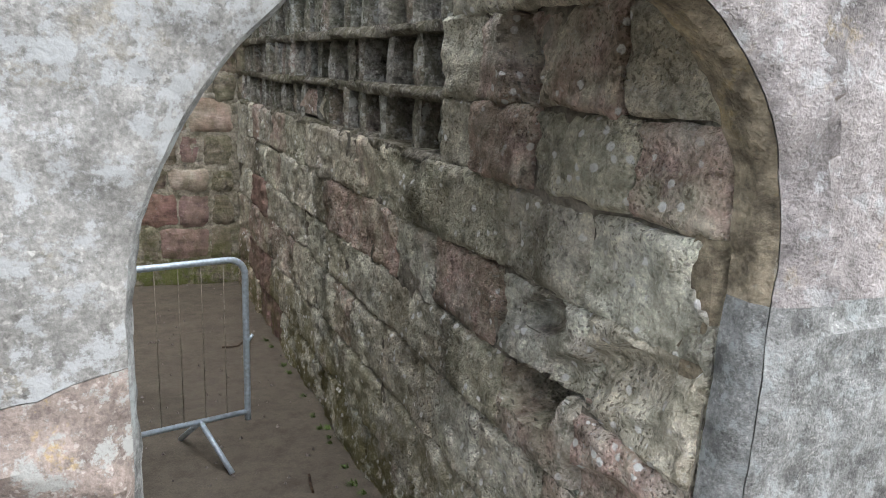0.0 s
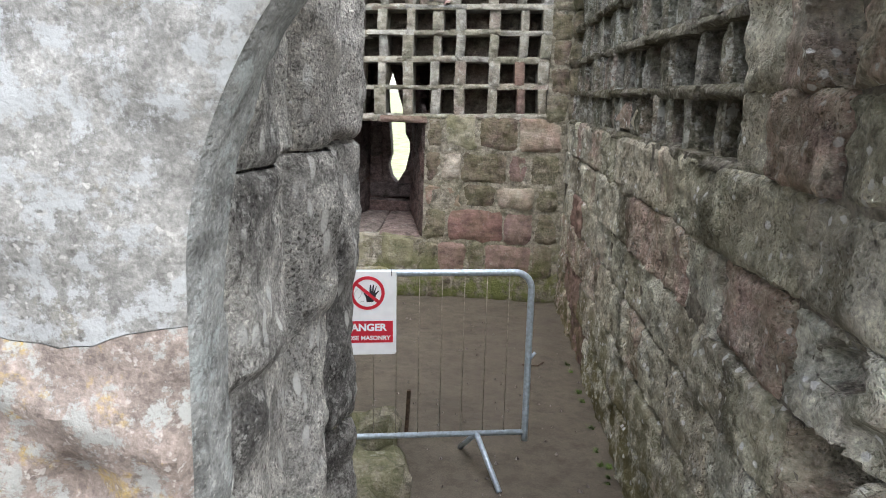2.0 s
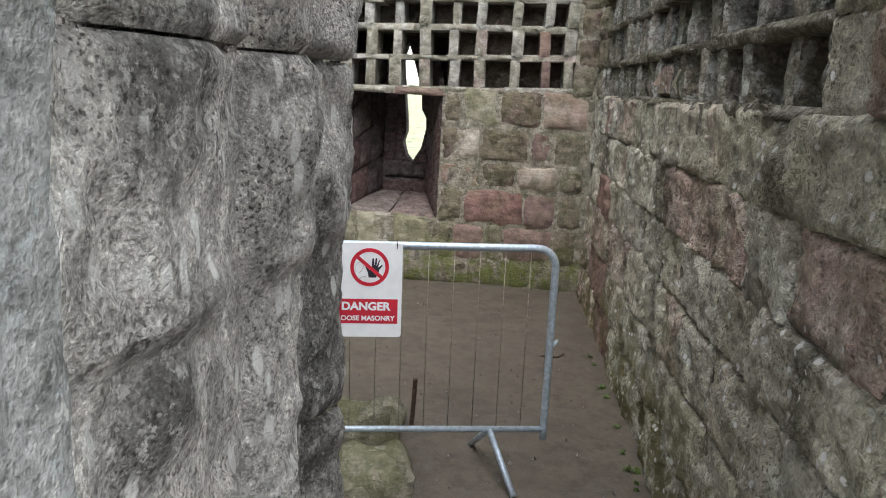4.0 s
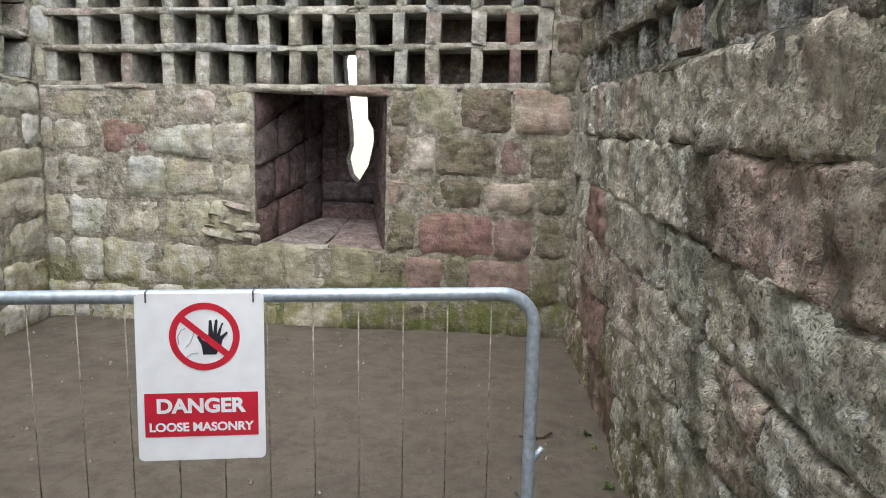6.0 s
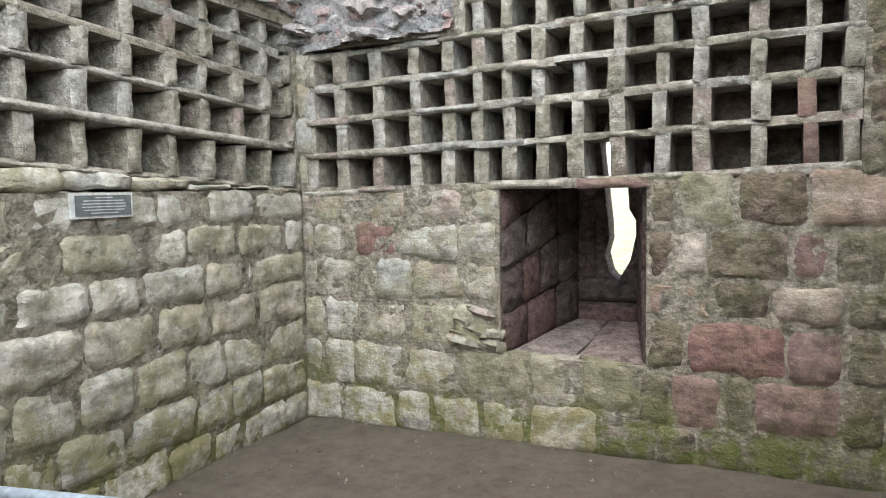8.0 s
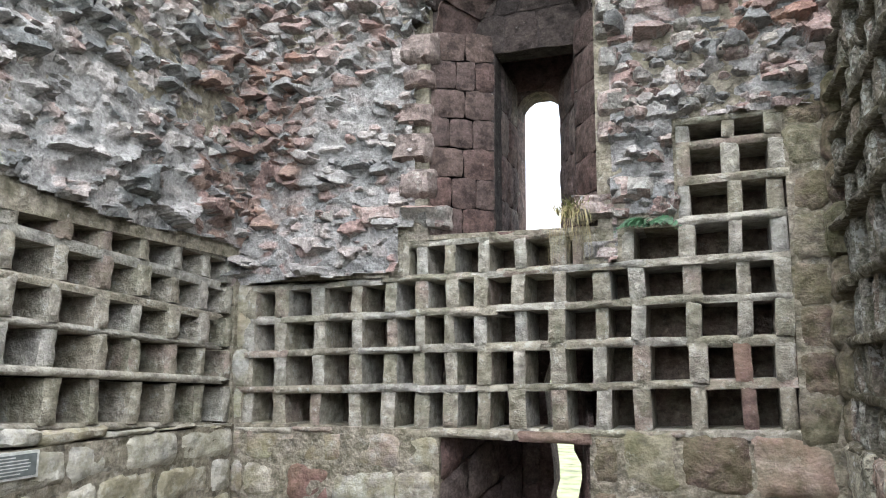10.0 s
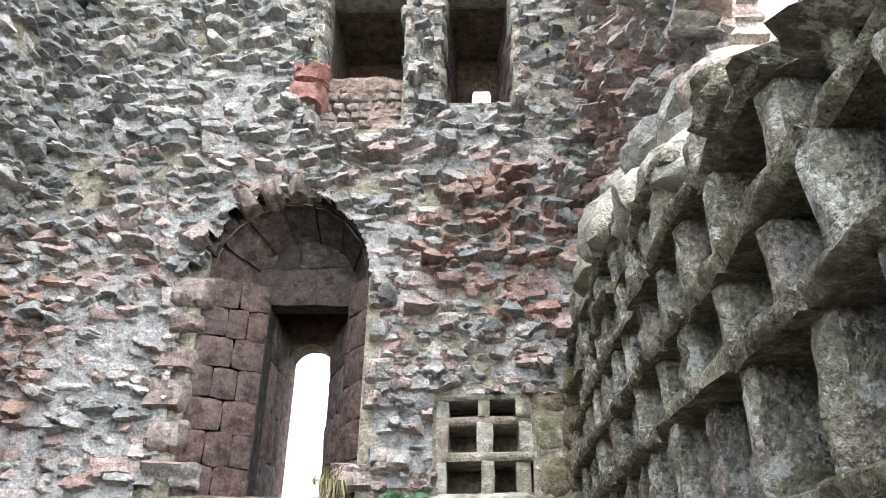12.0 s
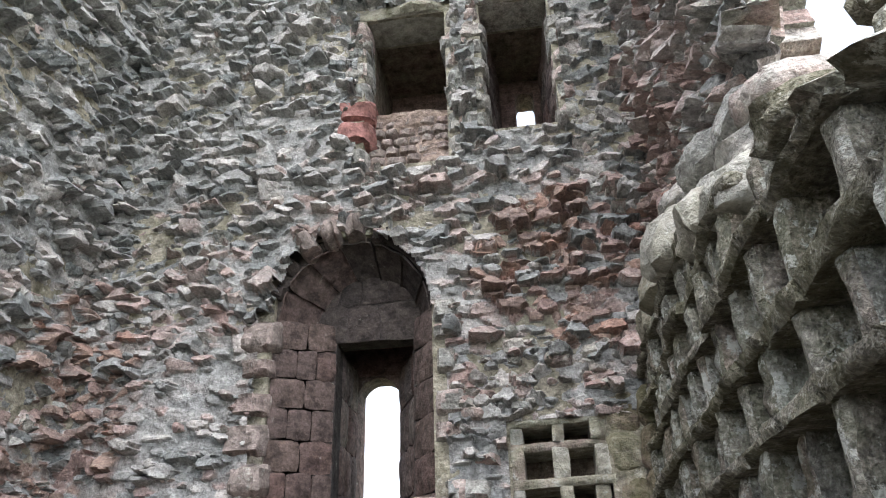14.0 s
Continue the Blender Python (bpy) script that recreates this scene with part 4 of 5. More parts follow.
def rubble_bed(wall, u0, u1, z0, z1, ok, base, tone_of, mortar_of, seed, size=1.0, step=0.0115, jut=0.12):
    """The torn wall core: close-packed flat stones of uneven size, each with its own jut and slant, old mortar smeared between."""
    nu, nv = int((u1 - u0) / step), int((z1 - z0) / step)
    U, Z = np.meshgrid(np.linspace(u0, u1, nu + 1), np.linspace(z0, z1, nv + 1))
    r = np.random.default_rng(seed)
    cu, cz = 0.112 * size, 0.060 * size
    wu = U + 0.05 * (grid_noise(U * 9, Z * 9, seed + 1) - 0.5) + 0.10 * (grid_noise(U * 2, Z * 2, seed + 2) - 0.5)
    wz = Z + 0.035 * (grid_noise(U * 8, Z * 10, seed + 3) - 0.5) + 0.10 * (grid_noise(U * 1.7, Z * 1.7, seed + 4) - 0.5)
    ni, nj = int((u1 - u0) / cu) + 8, int((z1 - z0) / cz) + 8
    J, I = np.meshgrid(np.arange(nj), np.arange(ni), indexing="ij")
    su = u0 + (I - 4 + 0.5 * (J % 2) + r.uniform(0.05, 0.95, I.shape)) * cu
    sz = z0 + (J - 4 + r.uniform(0.05, 0.95, I.shape)) * cz
    wt = r.uniform(0.65, 1.15, I.shape) * np.where(r.random(I.shape) < 0.14, 1.8, 1.0)
    wt[r.random(I.shape) < 0.16] = 0.3
    tone = np.array([[tone_of(a, b, r.random()) for a, b in zip(ra, rb)] for ra, rb in zip(su, sz)])
    out = (0.006 + jut * r.random(I.shape) ** 2.0) * np.clip(wt, 0.5, 1.35)
    slant_u, slant_z = r.normal(0, 0.35, I.shape), r.normal(-0.35, 0.5, I.shape)
    ci, cj = np.floor((wu - u0) / cu).astype(int) + 4, np.floor((wz - z0) / cz).astype(int) + 4
    f1, f2, near = np.full(U.shape, 9.0), np.full(U.shape, 9.0), np.zeros(U.shape, int)
    for dj in (-2, -1, 0, 1, 2):
        for di in (-2, -1, 0, 1, 2):
            a, b = np.clip(cj + dj, 0, nj - 1), np.clip(ci + di, 0, ni - 1)
            d = np.sqrt(((wu - su[a, b]) / cu) ** 2 + ((wz - sz[a, b]) / cz) ** 2) / wt[a, b]
            first = d < f1
            f2 = np.where(first, f1, np.minimum(f2, d))
            near = np.where(first, a * ni + b, near)
            f1 = np.where(first, d, f1)
    edge = np.clip((f2 - f1) / 0.20, 0, 1)
    lift = 1 - (1 - edge) ** 2.5
    flat = [q.ravel()[near] for q in (su, sz, tone, out, slant_u, slant_z)]
    high = lift * np.clip(flat[3] + np.clip(flat[4] * (wu - flat[0]), -0.04, 0.04) + np.clip(flat[5] * (wz - flat[1]), -0.05, 0.05), 0.0, 0.17)
    high += 0.010 * (grid_noise(U * 45, Z * 60, seed + 5, 3) - 0.5) + 0.09 * (grid_noise(U * 1.6, Z * 1.6, seed + 6) - 0.5)
    fill = mortar_of(U, Z) + 0.055 * (grid_noise(U * 3.1, Z * 3.1, seed + 7) - 0.5) + 0.022 * (grid_noise(U * 26, Z * 26, seed + 8, 3) - 0.5) + 0.09 * (grid_noise(U * 1.6, Z * 1.6, seed + 6) - 0.5)
    mortar = np.clip((fill - high) / 0.012 + 0.35, 0, 1) * (0.55 + 0.45 * grid_noise(U * 5, Z * 5, seed + 9))
    high = np.maximum(high, fill)
    keep = np.array([[ok(a, b) for a, b in zip(ra, rb)] for ra, rb in zip(U[:-1, :-1] + step / 2, Z[:-1, :-1] + step / 2)])
    idx = np.arange(U.size).reshape(U.shape)
    quads = np.stack([idx[:-1, :-1], idx[:-1, 1:], idx[1:, 1:], idx[1:, :-1]], -1)[keep]
    used, quads = np.unique(quads, return_inverse=True)
    A = np.array(FR[wall][0])
    P = np.stack([U.ravel(), base - high.ravel(), Z.ravel()], 1)[used]
    P = P @ A[:3, :3].T + A[:3, 3]
    me = mesh_of("rubble_core", P.tolist(), quads.reshape(-1, 4).tolist(), 38)
    for key, arr in (("tone", flat[2]), ("mortar", mortar)):
        me.attributes.new(key, "FLOAT", "POINT").data.foreach_set("value", arr.ravel()[used].astype(np.float32))
    ob = link("rubble_core", me, M_BED, SETTING[FR[wall][1]], "torn wall core of small grey and pink stones bedded in old mortar")
    return tagged(ob, kind="stuff")


def mound(u, z, cu, cz, ru, rz):
    return np.exp(-((u - cu) / ru) ** 2 - ((z - cz) / rz) ** 2)


def back_tone(u, z, q):
    if is_red("back", u, z) and q > 0.25:
        return 0.66 + 0.34 * (q - 0.25) / 0.75
    t = 0.06 + 0.62 * q
    return t * (1 - 0.28 * min(1.0, max(0.0, (z - 5.0) / 1.2)) * (1.0 if u < -0.8 else 0.3)) + 0.06 * (z < 4.6)


def back_fill(U, Z):
    return 0.012 + 0.024 * mound(U, Z, -2.9, 3.6, 0.6, 1.0) + 0.022 * mound(U, Z, -2.2, 5.6, 0.5, 0.5) + 0.03 * mound(U, Z, -2.8, 2.75, 0.9, 0.25) + 0.03 * mound(U, Z, -0.85, 3.2, 0.35, 0.4) - 0.012 * mound(U, Z, -0.3, 4.4, 0.7, 0.6)


def back_face(u, z):
    return back_ok(u, z) and z < 7.36 + 0.12 * nz((u, 1.0, 0), 3.0)


rubble_bed("back", -3.75, 0.4, 2.5, 7.5, back_face, 0.0, back_tone, back_fill, 3)


def rubble(wall, name, region, size, material, count, reach=0.08, arrays=ROUGHS, spread=(0.07, 0.18)):
    """Single larger stones standing proud of the torn core."""
    u0, u1, z0, z1, ok = region
    for k in range(count):
        u, z = rng.uniform(u0, u1), z0 + (z1 - z0) * rng.random() ** 1.3
        if not ok(u, z):
            continue
        w = rng.uniform(*spread) * size
        m = FR[wall][0] @ pose(u, reach, z, rng.normal(-6, 9), rng.normal(0, 7), rng.normal(0, 9)) @ Matrix.Diagonal((w, reach + rng.uniform(0.03, 0.085), w * rng.uniform(0.4, 0.75), 1))
        use = M_RUBRED if is_red(wall, u, z) and rng.random() < 0.7 else material
        link(name, shared("rough_block" if arrays is ROUGHS else "boulder", arrays, int(rng.integers(24)), use), None, SETTING[FR[wall][1]], "", m)


rubble("back", "rubble_stone", (-3.7, 0.3, 2.75, 7.3, back_ok), 1.0, M_RUBBLE, 200)
rubble("back", "cobble", (-1.0, 0.25, 3.5, 5.3, back_ok), 0.9, M_RUBBLE, 45, 0.06, BOULDERS, (0.07, 0.17))
for k in range(26):
    u = -3.7 + 3.9 * (k + rng.uniform(0.2, 0.8)) / 26
    piece("top_stone", "boulder", BOULDERS, "back", u, 0.22, 7.36 + 0.12 * nz((u, 1.0, 0), 3.0), rng.uniform(0.10, 0.22), 0.3, rng.uniform(0.06, 0.13), M_RUBBLE, rng.uniform(-10, 10))


def left_ok(u, z):
    return z > 2.80 - 0.06 * u + 0.08 * nz((u, 5, 0), 1.5)


def left_tone(u, z, q):
    if u > -0.6 and z < 4.4 and q > 0.35:
        return 0.6 + 0.4 * q
    return (0.05 + 0.6 * q) * (1 - 0.3 * min(1.0, max(0.0, (z - 4.2) / 1.2)))


rubble_bed("left", -4.6, 0.1, 2.8, 8.6, left_ok, 0.0, left_tone, lambda U, Z: 0.008 + 0.03 * mound(U, Z, -1.2, 3.2, 1.0, 0.4), 23, 1.1, 0.016)
rubble("left", "rubble_stone", (-4.2, 0.0, 3.0, 8.3, left_ok), 1.1, M_RUBBLE, 150)


def core_edge(z):
    return float(np.interp(z, [3.5, 3.7, 3.9, 4.3, 5.0, 6.0, 9.4], [2.72, 2.54, 2.42, 2.36, 2.38, 2.38, 2.25])) + 0.13 * nz((0, z, 2), 2.6)


def core_ok(u, z):
    return u < core_edge(z) and z > 3.55


def core_tone(u, z, q):
    red = math.exp(-((u - 0.3) / 0.9) ** 2 - ((z - 4.6) / 1.2) ** 2)
    return 0.7 + 0.3 * q if q < 0.75 * red else 0.10 + 0.66 * q


rubble_bed("core", -0.4, 2.95, 3.5, 9.3, core_ok, 0.03, core_tone, lambda U, Z: 0.0 * U - 0.006, 43, 1.15, 0.015, 0.12)
rubble("core", "rubble_stone", (-0.3, 2.7, 3.6, 9.0, core_ok), 1.2, M_RUBBLE, 170, 0.1)
for k in range(60):
    z = 3.85 + 5.3 * (k + rng.uniform(-0.5, 0.5)) / 59
    piece("edge_stone", "rough_block", ROUGHS, "core", core_edge(z) - rng.uniform(0.26, 0.42), 0.30, z, rng.uniform(0.16, 0.30), rng.uniform(0.30, 0.37), rng.uniform(0.07, 0.17), M_RUBBLE, rng.uniform(-20, 14))

# ---- openings ----
def patch(name, corners, cols, rows, material, parent, proud=0.025, seed=0, back=0.03):
    """Blocks laid over a four-cornered surface: corners in turn from below; each block is one mesh."""
    c = [Vector(p) for p in corners]
    nrm = (c[1] - c[0]).cross(c[3] - c[0]).normalized()
    r = random.Random(seed)

    def at(a, b):
        return (c[0] * (1 - a) + c[1] * a) * (1 - b) + (c[3] * (1 - a) + c[2] * a) * b
    for j in range(rows):
        n = cols + (j % 2 if cols > 1 else 0)
        cut = [0] + [(k + r.uniform(-0.15, 0.15)) / n for k in range(1, n)] + [1]
        for k in range(n):
            v, f = BLOCKS[r.randrange(12)]
            pts = []
            for x, y, z in v:
                a, b = cut[k] + (cut[k + 1] - cut[k]) * (0.5 + x * 0.985), (j + 0.5 + z * 0.975) / rows
                pts.append(at(a, b) + nrm * (-y * (proud + back) - back))
            link(name, mesh_of(name, pts, f), material, parent)


WN = SETTING["wall_north"]
x0, x1, z0, z1 = LW
E0, E1, EY = -1.93, -1.475, 0.98
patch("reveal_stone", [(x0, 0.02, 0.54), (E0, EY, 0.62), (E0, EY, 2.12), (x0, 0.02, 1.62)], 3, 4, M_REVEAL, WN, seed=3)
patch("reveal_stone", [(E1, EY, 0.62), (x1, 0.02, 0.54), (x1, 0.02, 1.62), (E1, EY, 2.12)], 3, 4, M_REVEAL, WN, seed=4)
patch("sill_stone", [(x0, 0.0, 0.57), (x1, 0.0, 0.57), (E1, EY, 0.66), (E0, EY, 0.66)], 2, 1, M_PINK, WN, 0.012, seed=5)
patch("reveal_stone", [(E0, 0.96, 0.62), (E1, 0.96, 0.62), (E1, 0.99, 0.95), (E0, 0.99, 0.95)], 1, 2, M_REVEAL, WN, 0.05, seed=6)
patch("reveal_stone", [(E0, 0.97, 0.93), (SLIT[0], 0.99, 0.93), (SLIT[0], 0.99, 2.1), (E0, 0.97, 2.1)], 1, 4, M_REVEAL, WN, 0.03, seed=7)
bm = bmesh.new()
prism(bm, "back", [(-1.805, 0.935), (-1.64, 0.935), (-1.70, 1.0), (-1.735, 1.13), (-1.705, 1.24), (-1.71, 1.36), (-1.74, 1.63), (-1.77, 1.93), (-1.72, 2.105), (-1.805, 2.105)], 0.99, 1.2)
prism(bm, "back", [(-1.475, 0.935), (-1.475, 2.105), (-1.72, 2.105), (-1.66, 1.93), (-1.57, 1.63), (-1.56, 1.46), (-1.515, 1.38), (-1.51, 1.28), (-1.55, 1.09), (-1.64, 0.935)], 0.99, 1.2)
part("slit_edge", bm, M_REVEAL, WN)
piece("lintel", "shelf", SLABS, "back", -1.98, 0.32, 1.645, 0.52, 0.35, 0.055, M_NEST)
piece("lintel", "shelf", SLABS, "back", -1.48, 0.32, 1.645, 0.42, 0.36, 0.06, M_RED, label="thin red sandstone lintel")
# broken stones at the window's lower corner
for u, z, w, h in ((-2.33, 0.82, 0.22, 0.08), (-2.45, 0.8, 0.16, 0.09), (-2.24, 0.7, 0.14, 0.08), (-2.36, 0.74, 0.24, 0.10), (-2.42, 0.64, 0.3, 0.09), (-2.27, 0.62, 0.22, 0.09)):
    piece("broken_stone", "chip", CHIPS, "back", u, 0.06, z, w, 0.1, h, M_BACK, 14)

# upper window: niche, rebated frame, round-headed light
x0, x1, z0, z1 = UW
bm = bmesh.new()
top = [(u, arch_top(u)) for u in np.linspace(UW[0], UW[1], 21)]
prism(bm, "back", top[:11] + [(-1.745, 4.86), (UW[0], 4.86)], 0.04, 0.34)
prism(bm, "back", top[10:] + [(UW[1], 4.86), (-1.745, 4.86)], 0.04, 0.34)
part("arch_fill", bm, M_NICHESHADE, WN)
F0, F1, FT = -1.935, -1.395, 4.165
part("frame_wall", holed("back", [x0 - 0.05, F0, F1, x1 + 0.05], [z0 - 0.05, FT, z1 + 0.05], lambda u, z: not (F0 < u < F1 and z < FT), 0.33, 0.50), M_NICHESHADE, WN)
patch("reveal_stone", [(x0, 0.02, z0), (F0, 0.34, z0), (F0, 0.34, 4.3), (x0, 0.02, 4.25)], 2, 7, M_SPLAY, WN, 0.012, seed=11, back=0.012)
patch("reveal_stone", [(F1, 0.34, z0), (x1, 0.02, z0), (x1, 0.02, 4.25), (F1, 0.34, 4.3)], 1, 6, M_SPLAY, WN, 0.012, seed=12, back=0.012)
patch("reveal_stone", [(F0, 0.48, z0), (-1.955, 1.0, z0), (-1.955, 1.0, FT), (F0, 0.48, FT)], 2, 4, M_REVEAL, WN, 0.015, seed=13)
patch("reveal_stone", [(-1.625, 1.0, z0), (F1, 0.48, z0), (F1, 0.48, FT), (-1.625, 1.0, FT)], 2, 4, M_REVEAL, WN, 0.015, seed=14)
patch("reveal_stone", [(x0, 0.33, 4.16), (x1, 0.33, 4.16), (x1 - 0.2, 0.32, 4.72), (x0 + 0.2, 0.32, 4.72)], 3, 2, M_NICHESHADE, WN, 0.012, seed=15, back=0.01)
patch("sill_stone", [(x0, 0.0, 2.865), (x1, 0.0, 2.865), (-1.5, 1.0, 2.87), (-1.95, 1.0, 2.87)], 3, 2, M_REVEAL, WN, 0.012, seed=16)
ring = np.linspace(0.0, math.pi, 8)
for k, (a0, a1) in enumerate(zip(ring, ring[1:])):
    front = [(-1.745 + 0.535 * math.cos(a), 0.02, 4.22 + 0.58 * math.sin(a)) for a in (a0, a1)]
    rear = [(-1.70 + 0.36 * math.cos(a), 0.335, 4.26 + 0.36 * math.sin(a)) for a in (a0, a1)]
    patch("vault_stone", [front[1], front[0], rear[0], rear[1]], 1, 1, M_SPLAY if k > 3 else M_NICHESHADE, WN, 0.012, seed=70 + k, back=0.012)
bm = bmesh.new()
hl = [(-1.79 + 0.165 * math.cos(a), 3.945 + 0.165 * math.sin(a)) for a in np.linspace(0, math.pi, 17)]
prism(bm, "back", hl[:9] + [(-1.79, 4.125), (-1.62, 4.125)], 0.985, 1.2)
prism(bm, "back", hl[8:] + [(-1.96, 4.125), (-1.79, 4.125)], 0.985, 1.2)
part("window_head", bm, M_REVEAL, WN)
bm = bmesh.new()
hl = [(-0.475 + 0.085 * math.cos(a), 6.60 + 0.10 * math.sin(a)) for a in np.linspace(0, math.pi, 15)]
prism(bm, "back", hl[:8] + [(-0.475, 6.705), (-0.39, 6.705)], 0.985, 1.2)
prism(bm, "back", hl[7:] + [(-0.56, 6.705), (-0.475, 6.705)], 0.985, 1.2)
part("window_head", bm, M_REVEAL, WN)
for k, a in enumerate(np.linspace(1.25, 2.75, 6)):
    u, z = -1.745 + 0.60 * math.cos(a), 4.22 + 0.66 * math.sin(a)
    m = pose(u, 0.28, z, 0, 90 - math.degrees(a), 0) @ Matrix.Diagonal((0.15, 0.40 if 1.5 < a < 2.4 else 0.28, 0.2, 1))
    link("voussoir", shared("block", BLOCKS, k, M_PINK if 1.5 < a < 2.4 else M_NICHESHADE), None, WN, "", m)
for u, z, w, h in ((-2.36, 4.12, 0.27, 0.22), (-2.36, 3.9, 0.22, 0.13), (-2.38, 3.66, 0.24, 0.16), (-2.4, 3.44, 0.28, 0.21), (-2.36, 3.2, 0.25, 0.2), (-1.12, 4.2, 0.16, 0.16), (-1.13, 4.05, 0.15, 0.1), (-1.12, 3.86, 0.13, 0.17), (-1.10, 3.6, 0.2, 0.17), (-1.1, 3.42, 0.22, 0.13)):
    piece("quoin", "block", BLOCKS, "back", u, 0.12, z, w, 0.2, h, M_PINK if u < -2 else M_RUBBLE)
# low stones flanking the sill
for u, z, w, h in ((-2.62, 3.0, 0.4, 0.2), (-2.3, 2.98, 0.3, 0.16), (-1.22, 2.98, 0.3, 0.16), (-1.0, 3.06, 0.3, 0.18)):
    piece("rough_stone", "rough_block", ROUGHS, "back", u, 0.15, z, w, 0.22, h, M_RUBBLE)

# two high openings
for r in (OA, OB):
    cx = (r[0] + r[1]) / 2
    for side, u in ((-1, r[0]), (1, r[1])):
        n = 7
        for k in range(n):
            h = (r[3] - r[2]) / n
            lab = side < 0 and r is OA and k in (1, 2)
            piece("quoin", "block", BLOCKS, "back", u + side * 0.07, 0.2, r[2] + h * (k + 0.5), 0.3 if lab else rng.uniform(0.15, 0.24), 0.27 if lab else 0.24, h * 0.96, M_BRICK if lab else M_RUBBLE)
    piece("lintel", "block", BLOCKS, "back", cx - 0.03, 0.3, r[3] + 0.05, r[1] - r[0] + 0.3, 0.36, 0.13, M_NEST if r is OA else M_RUBBLE)
uneven("back", "mortar_bed", OA[0] - 0.05, OA[1] + 0.05, OA[2] - 0.05, 5.92, lambda u, z: True, M_MORTRED, 0.13)
for z in np.arange(OA[2] + 0.03, 5.88, 0.085):
    for a, b in zip(cuts := random_cuts(OA[0], OA[1], 0.09, 0.16), cuts[1:]):
        piece("infill_stone", "block", BLOCKS, "back", (a + b) / 2, 0.17, z, (b - a) * 0.95, rng.uniform(0.07, 0.1), 0.078, M_PINK, rng.uniform(-2, 2))
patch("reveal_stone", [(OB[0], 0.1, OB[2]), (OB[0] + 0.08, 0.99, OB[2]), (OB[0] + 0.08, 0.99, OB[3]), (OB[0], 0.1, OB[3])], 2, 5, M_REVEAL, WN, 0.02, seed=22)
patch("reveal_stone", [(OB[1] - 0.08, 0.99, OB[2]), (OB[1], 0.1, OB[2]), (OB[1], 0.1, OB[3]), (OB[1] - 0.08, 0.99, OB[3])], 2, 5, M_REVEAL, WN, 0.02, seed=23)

# big stones along the broken top of the right facing, and boulders behind
for u, z, w, h, d in ((0.5, 3.78, 0.5, 0.2, 0.3), (1.0, 3.8, 0.45, 0.2, 0.32), (1.5, 3.78, 0.5, 0.3, 0.35), (1.95, 3.62, 0.36, 0.2, 0.3), (2.4, 3.48, 0.36, 0.2, 0.3), (2.85, 3.40, 0.28, 0.12, 0.28),
                      (4.05, 2.95, 0.5, 0.22, 0.3), (4.5, 2.9, 0.5, 0.2, 0.3), (5.1, 2.86, 0.6, 0.2, 0.3)):
    piece("top_stone", "boulder", BOULDERS, "right", u, 0.36, z, w, d + 0.06, h, M_NEST if u < 2.6 else M_SHELF, rng.uniform(-8, 8))
for u, z, w, h, tilt in ((3.12, 3.23, 0.32, 0.06, 12), (3.40, 3.12, 0.32, 0.065, 24), (3.66, 2.99, 0.28, 0.07, 26)):
    piece("top_slab", "block", BLOCKS, "right", u, 0.36, z, w, 0.36, h, M_NESTDARK, tilt)
for u, d, z, w, h in ((1.35, 0.45, 3.98, 0.4, 0.2), (1.75, 0.45, 3.86, 0.45, 0.2), (2.1, 0.45, 3.74, 0.5, 0.24), (2.45, 0.5, 3.6, 0.45, 0.22), (1.2, 0.42, 4.15, 0.35, 0.16), (1.6, 0.45, 4.08, 0.4, 0.16), (2.0, 0.5, 3.98, 0.4, 0.18), (2.3, 0.5, 3.86, 0.35, 0.16)):
    piece("core_stone", "boulder", BOULDERS, "right", u, d + 0.05, z, w, 0.36, h, M_RUBBLE, rng.uniform(-15, 15))
for u, d, z, w, h in ((3.23, 0.08, 3.41, 0.12, 0.11), (3.43, 0.2, 3.43, 0.19, 0.26), (3.38, 0.26, 3.25, 0.26, 0.16), (3.22, 0.1, 3.29, 0.16, 0.15)):
    piece("boulder", "boulder", BOULDERS, "right", u, d + 0.2, z, w, 0.16, h, M_SHELF, 8)


# ---- things ----
def rod(name, a, b, r, mat, parent, sides=10, label=""):
    return part(name, tube([a, b], r, sides), mat, parent, label, True)


barrier = tagged(new("barrier"), "galvanised steel crowd barrier standing on the earth floor", "barrier")
BA, BB = Vector((-0.50, -3.175, 0)), Vector((-2.68, -3.515, 0))
bdir = (BB - BA).normalized()
bang = math.degrees(math.atan2(bdir.y, bdir.x))
barrier.matrix_basis = pose(BA.x, BA.y, 0, 0, 0.8, bang)
BL, BH, B0 = (BB - BA).length, 1.045, 0.20


def bend(cx, cz, a0, a1, r=0.085, n=8):
    return [(cx + r * math.cos(a), 0, cz + r * math.sin(a)) for a in np.linspace(a0, a1, n)]


loop = [(0, 0, 0.155)] + [(0, 0, B0)] + [(0, 0, BH - 0.3)] + bend(0.085, BH - 0.085, math.pi, math.pi / 2) + [(BL / 2, 0, BH)] + bend(BL - 0.085, BH - 0.085, math.pi / 2, 0) + [(BL, 0, 0.155)]
part("frame", tube(loop, 0.0168, 12), M_STEEL, barrier, "", True)
rod("bottom_rail", (0, 0, B0), (BL, 0, B0), 0.0145, M_STEEL, barrier, 12)
for k in range(1, 20):
    x = BL * k / 20
    rod("bar", (x, 0, B0), (x, 0, BH), 0.0019, M_WIRE, barrier, 6)
for x in (0.25, BL - 0.25):
    rod("foot", (x, 0, B0), (x - 0.08, 0.25, 0.012), 0.0145, M_STEEL, barrier, 10)
    rod("foot", (x, 0, B0), (x + 0.05, -0.22, 0.012), 0.0145, M_STEEL, barrier, 10)
